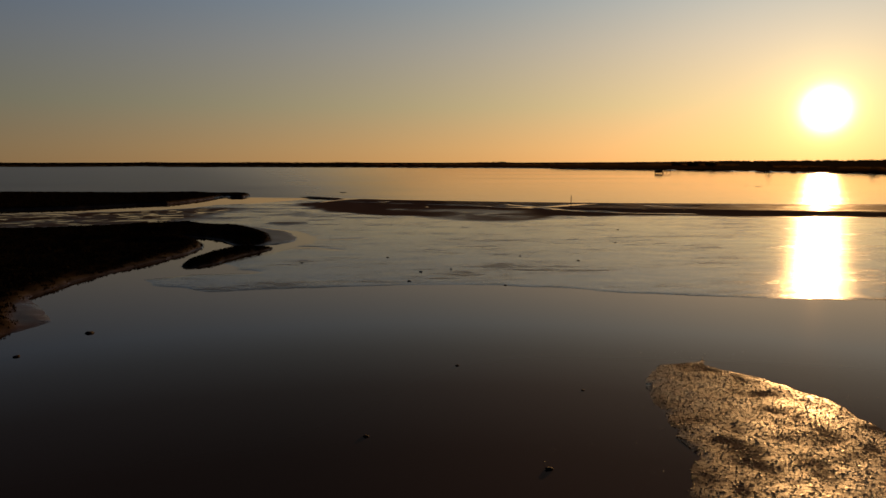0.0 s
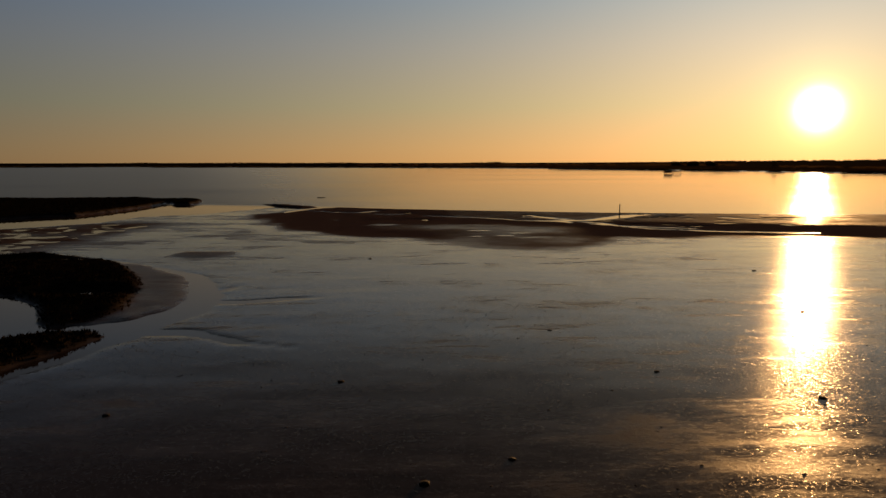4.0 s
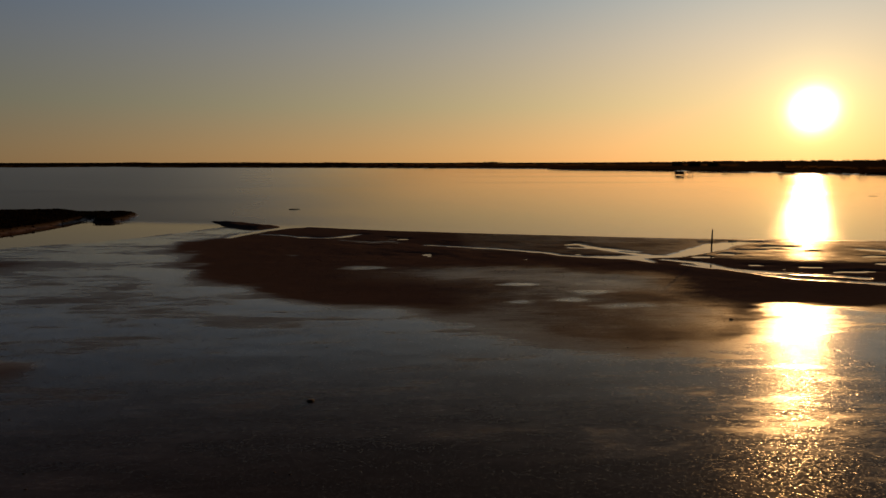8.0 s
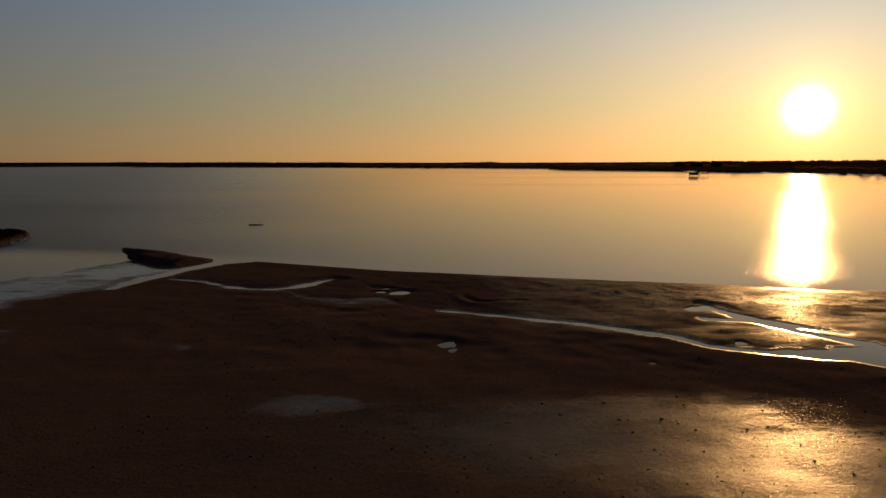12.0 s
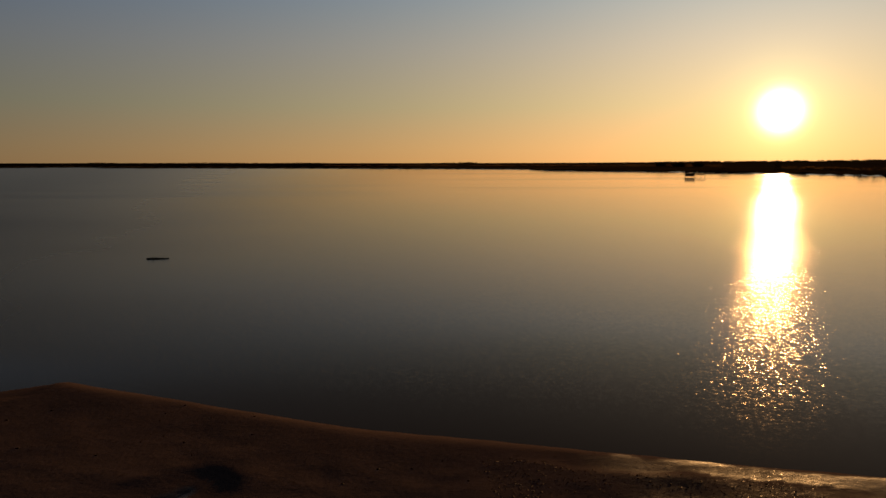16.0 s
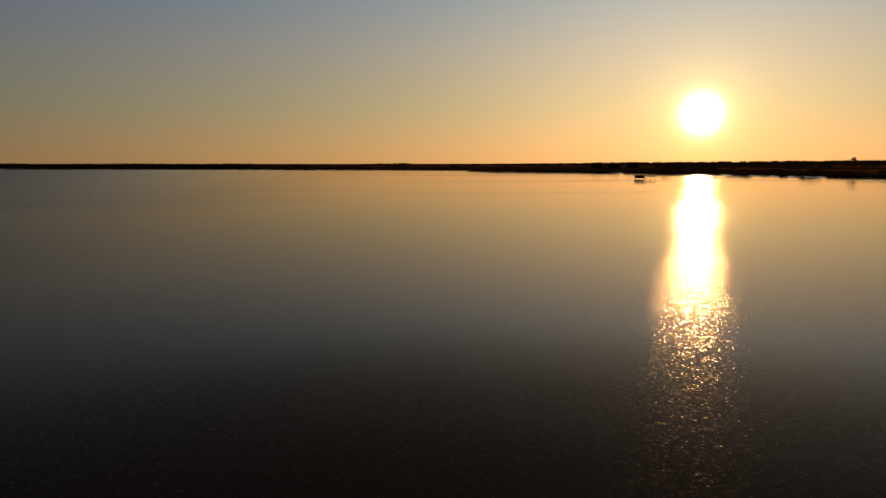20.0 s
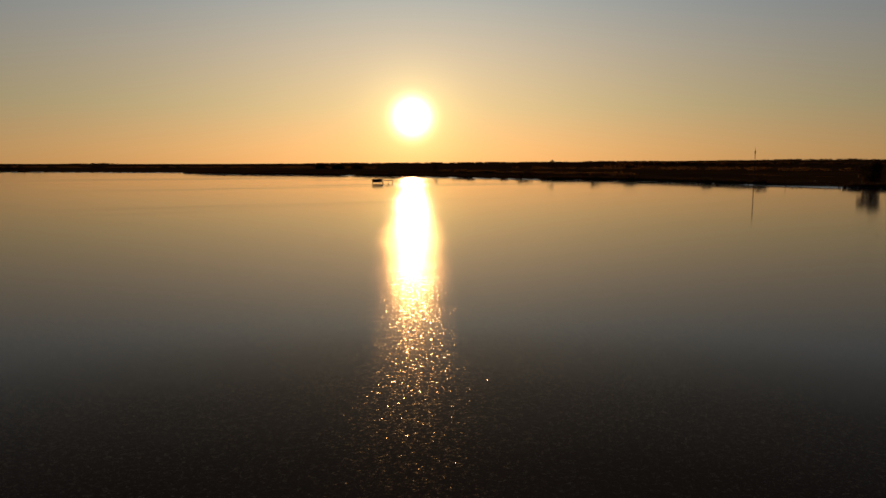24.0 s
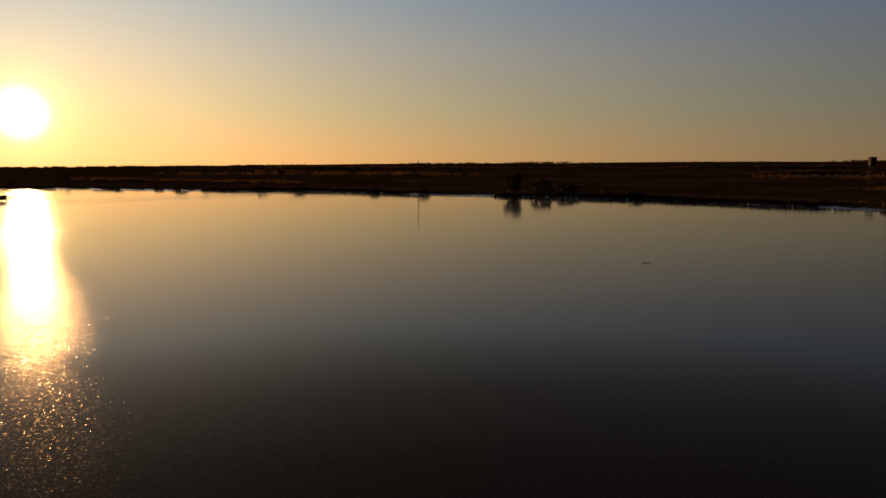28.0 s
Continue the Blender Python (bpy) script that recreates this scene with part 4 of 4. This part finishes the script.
# ---------------------------------------------------------------- stilt hut and open platform in the lagoon
def stilt_hut(x, y, turn):
    t = thing("stilt_hut", x, y, 0, turn, "dark reed-covered hide on wooden stilts in the lagoon", "hut")
    L, D, floor = 6.4, 3.4, 0.85
    rng = np.random.default_rng(5)
    for i in range(4):
        for s in (-1, 1):
            px = -L / 2 + 0.25 + i * (L - 0.5) / 3
            part("stilt", rod(bmesh.new(), (px, s * (D / 2 - 0.2), -1.2), (px, s * (D / 2 - 0.2), floor), 0.12, 0.1, 8), M_WOOD, t)
    for i in range(9):
        part("deck_board", box(bmesh.new(), L + 0.3, D / 9 - 0.02, 0.07, pose(0, -D / 2 + (i + 0.5) * D / 9, floor + 0.03), 0.01), M_WOOD, t)
    for s in (-1, 1):
        part("beam", box(bmesh.new(), L + 0.2, 0.16, 0.22, pose(0, s * (D / 2 - 0.2), floor - 0.12), 0.02), M_WOOD, t)
    part("back_wall", box(bmesh.new(), L * 0.9, 0.1, 1.2, pose(-0.1, D / 2 - 0.3, floor + 0.66), 0.02), M_THATCH, t)
    part("front_wall", box(bmesh.new(), L * 0.66, 0.1, 0.95, pose(-0.8, -D / 2 + 0.3, floor + 0.54), 0.02), M_THATCH, t)
    part("side_wall", box(bmesh.new(), 0.1, D - 0.7, 0.9, pose(-(L / 2 - 0.35), 0, floor + 0.52), 0.02), M_THATCH, t)
    for sx in (-0.95, 0.1, 0.95):
        for q in (-1, 1):
            px, py = sx * (L / 2 - 0.3), q * (D / 2 - 0.3)
            part("roof_post", rod(bmesh.new(), (px, py, floor), (px, py, floor + 1.15 + 0.12 * sx), 0.07, 0.05, 7), M_WOOD, t)
    bm = bmesh.new()
    bmesh.ops.create_grid(bm, x_segments=14, y_segments=6, size=1, matrix=Matrix.Translation((0, 0, floor + 1.25)) @ Matrix.Diagonal((L / 2 + 0.3, D / 2 + 0.25, 1, 1)))
    for v in bm.verts:
        v.co.z += 0.1 * v.co.x / 3 + 0.16 * math.cos(v.co.y * 0.8) + 0.09 * noise.noise(v.co * 1.1)
    top = bmesh.ops.extrude_face_region(bm, geom=bm.faces[:])
    for v in top["geom"]:
        if isinstance(v, bmesh.types.BMVert):
            v.co.z += 0.4 + 0.12 * noise.noise(v.co * 2.3)
    bmesh.ops.recalc_face_normals(bm, faces=bm.faces[:])
    part("roof", bm, M_THATCH, t)
    for i in range(16):
        px = rng.uniform(-L / 2, L / 2)
        q = rng.choice((-1, 1))
        bm = rod(bmesh.new(), (px, q * (D / 2 + 0.05), floor - 0.1), (px + rng.uniform(-0.35, 0.35), q * (D / 2 - 0.1), floor + rng.uniform(0.9, 1.9)), 0.13, 0.03, 6)
        part("reed_bundle", bm, M_THATCH, t)


def platform(x, y, turn):
    t = thing("wooden_platform", x, y, 0, turn, "open dark wooden platform on thin stilts in the lagoon", "platform")
    L, D, floor = 6.0, 2.6, 1.75
    for i in range(3):
        for s in (-1, 1):
            px = -L / 2 + 0.3 + i * (L - 0.6) / 2
            part("stilt", rod(bmesh.new(), (px, s * 0.85, -1.2), (px + 0.06 * s, s * 0.85, floor), 0.1, 0.09, 8), M_WOOD, t)
    for i in range(7):
        part("deck_board", box(bmesh.new(), L, D / 7 - 0.02, 0.09, pose(0, -D / 2 + (i + 0.5) * D / 7, floor + 0.16), 0.012), M_WOOD, t)
    for s in (-1, 1):
        part("beam", box(bmesh.new(), L - 0.2, 0.16, 0.26, pose(0, s * 0.85, floor - 0.02), 0.02), M_WOOD, t)
    for i in range(5):
        part("reed_bundle", rod(bmesh.new(), (-L / 2 + 0.4 + i * 1.2, 0.9, floor + 0.2), (-L / 2 + 1.4 + i * 1.0, 0.7, floor + 0.34), 0.14, 0.08, 7), M_THATCH, t)


stilt_hut(197.3, 572.0, -25)
platform(203.2, 569.3, -23)


# ---------------------------------------------------------------- driftwood and clods
def drift_log(x, y, length, r, turn, seed, label, z=None):
    rng = random.Random(seed)
    z = (max(ground_z(x, y), 0.0) if z is None else z) + r * 0.45
    t = thing("drift_log", x, y, z, turn, label, "log", "driftwood")
    bm = bmesh.new()
    a = Vector((-length / 2, 0, 0))
    n = 6
    for i in range(n):
        b = Vector((-length / 2 + length * (i + 1) / n, rng.uniform(-0.04, 0.04) * length, rng.uniform(-0.15, 0.25) * r))
        rod(bm, a, b + (b - a) * 0.04, r * (1 - 0.5 * i / n), r * (1 - 0.5 * (i + 1) / n), 9)
        a = b
    part("stem", bm, M_CLOD, t)
    for i in range(3):
        p = Vector((rng.uniform(-0.3, 0.4) * length, 0, r * 0.4))
        part("stub", rod(bmesh.new(), p, p + Vector((rng.uniform(0.1, 0.3), rng.uniform(-0.3, 0.3), rng.uniform(0.12, 0.3))), r * 0.3, r * 0.14, 6), M_CLOD, t)


drift_log(-21.1, 197, 1.9, 0.08, 4, 1, "dark drift log floating in the lagoon", 0.0)
drift_log(119.1, 242.4, 1.9, 0.05, -30, 2, "thin dark log lying in the shallow lagoon", 0.0)
drift_log(117.9, 249.5, 1.0, 0.04, 20, 3, "short dark branch in the shallow lagoon", 0.0)
drift_log(34.6, 140.9, 1.2, 0.06, 12, 4, "short grey branch on the sandbar's edge")


def clod(x, y, size, seed):
    bm = bmesh.new()
    bmesh.ops.create_icosphere(bm, subdivisions=2, radius=size)
    for v in bm.verts:
        v.co += size * 0.55 * Vector(noise.noise_vector(v.co / size * 1.3 + Vector((seed * 3.1, 0, 0))))
        v.co.z *= 0.32
    for f in bm.faces:
        f.smooth = True
    ob = part("mud_clod", bm, M_CLOD)
    ob.matrix_world = pose(x, y, max(ground_z(x, y), 0.0) + size * 0.12, 0, 0, seed * 47)
    tagged(ob, "small dark clod of mud on the wet flat", "clod", "mud clods")


for i, (cx, cy, cs) in enumerate(((0.1, 51.5, 0.13), (-0.7, 47.3, 0.14), (2.4, 52.8, 0.1), (5.7, 45.6, 0.1), (-9.5, 56.5, 0.12), (-2.7, 59.5, 0.12),
                                  (-1.6, 19.9, 0.09), (3.4, 17.5, 0.1), (5.8, 23.9, 0.06), (1.5, 27.1, 0.08), (-16.8, 29, 0.14), (-15.7, 33.1, 0.2),
                                  (-3.6, 91.7, 0.14), (17.1, 103.8, 0.1), (8.8, 60.2, 0.1), (13.2, 57.1, 0.12), (20, 70.3, 0.12), (6.1, 66.8, 0.1), (24.2, 84, 0.14))):
    clod(cx, cy, cs, i)


def crumbs(name, spots, lo, hi, seed, label, mat=M_CLOD, floor=-0.07):
    """Loose crumbs of mud, each a flattened uneven lump, as one mesh."""
    rng = np.random.default_rng(seed)
    z = ground_at(spots[:, 0], spots[:, 1])[0]
    spots, z = spots[z > floor], z[z > floor]
    n = len(spots)
    size = lo * (hi / lo) ** (rng.uniform(0, 1, n) ** 1.8)
    ring = np.array([(math.cos(a), math.sin(a)) for a in np.arange(6) * math.pi / 3])
    V = np.zeros((n, 8, 3))
    V[:, :6, :2] = ring[None] * (size[:, None, None] * rng.uniform(0.6, 1.35, (n, 6, 1))) * np.array([1.3, 0.8])
    V[:, :6, 2] = rng.uniform(-0.1, 0.15, (n, 6)) * size[:, None]
    V[:, 6, 2] = size * rng.uniform(0.25, 0.6, n)
    V[:, 6, :2] = rng.uniform(-0.3, 0.3, (n, 2)) * size[:, None]
    V[:, 7, 2] = -size * 0.5
    V[:, :, :2] += spots[:, None, :]
    V[:, :, 2] += np.maximum(z, -0.01)[:, None]
    k = np.arange(n)[:, None, None] * 8
    top = np.array([(i, (i + 1) % 6, 6) for i in range(6)] + [((i + 1) % 6, i, 7) for i in range(6)])
    faces = (top[None] + k).reshape(-1, 3)
    me = bpy.data.meshes.new(name)
    me.vertices.add(n * 8)
    me.vertices.foreach_set("co", V.astype(np.float32).ravel())
    me.loops.add(faces.size)
    me.loops.foreach_set("vertex_index", faces.astype(np.int32).ravel())
    me.polygons.add(len(faces))
    me.polygons.foreach_set("loop_start", (np.arange(len(faces)) * 3).astype(np.int32))
    me.update(calc_edges=True)
    return tagged(part(name, me, mat), label, "mud crumbs", kind="stuff")


rng = np.random.default_rng(21)
near = np.stack([rng.uniform(2, 20, 60000), rng.uniform(12, 30, 60000)], -1)
keep = inside_distance(NEAR_PATCH, near[:, 0], near[:, 1]) + 2.2 * rough_noise(near[:, 0], near[:, 1], 2.5, 91, 3) > -4.5 + 5.5 * rng.uniform(0, 1, len(near)) ** 0.6
crumbs("mud_crumbs", near[keep], 0.009, 0.034, 22, "dark wet crumbs of mud in the shallows", M_WET_CRUMB, -0.13)
wide = np.stack([rng.uniform(-16, 45, 9000), rng.uniform(42, 122, 9000)], -1)
keep = rough_noise(wide[:, 0], wide[:, 1], 9, 92, 3) + rng.uniform(-0.35, 0.35, len(wide)) > 0.12
crumbs("mud_crumbs", wide[keep], 0.012, 0.045, 23, "small dark crumbs strewn over the wet flat")
bar_spots = np.stack([rng.uniform(-14, 45, 2500), rng.uniform(120, 158, 2500)], -1)
keep = (inside_distance(BAR, bar_spots[:, 0], bar_spots[:, 1]) > 1.0) & (rough_noise(bar_spots[:, 0], bar_spots[:, 1], 6, 93, 3) + rng.uniform(-0.3, 0.3, 2500) > 0.05)
crumbs("mud_crumbs", bar_spots[keep], 0.015, 0.06, 24, "small dark crumbs and shells on the sandbar")
broken = np.stack([rng.uniform(2, 40, 70000), rng.uniform(130, 152, 70000)], -1)
deep = inside_distance(FLAT, broken[:, 0], broken[:, 1]) + 0.7 * rough_noise(broken[:, 0], broken[:, 1], 1.6, 61, 3, 0.6)
keep = (deep > 2.4) & (deep < rng.uniform(3, 15, len(broken))) & (rough_noise(broken[:, 0], broken[:, 1], 2.5, 96, 3) + rng.uniform(-0.4, 0.4, len(broken)) > -0.05)
crumbs("sand_clods", broken[keep], 0.01, 0.032, 25, "broken brown clods below the sandbar's crest", M_SAND_CLOD)
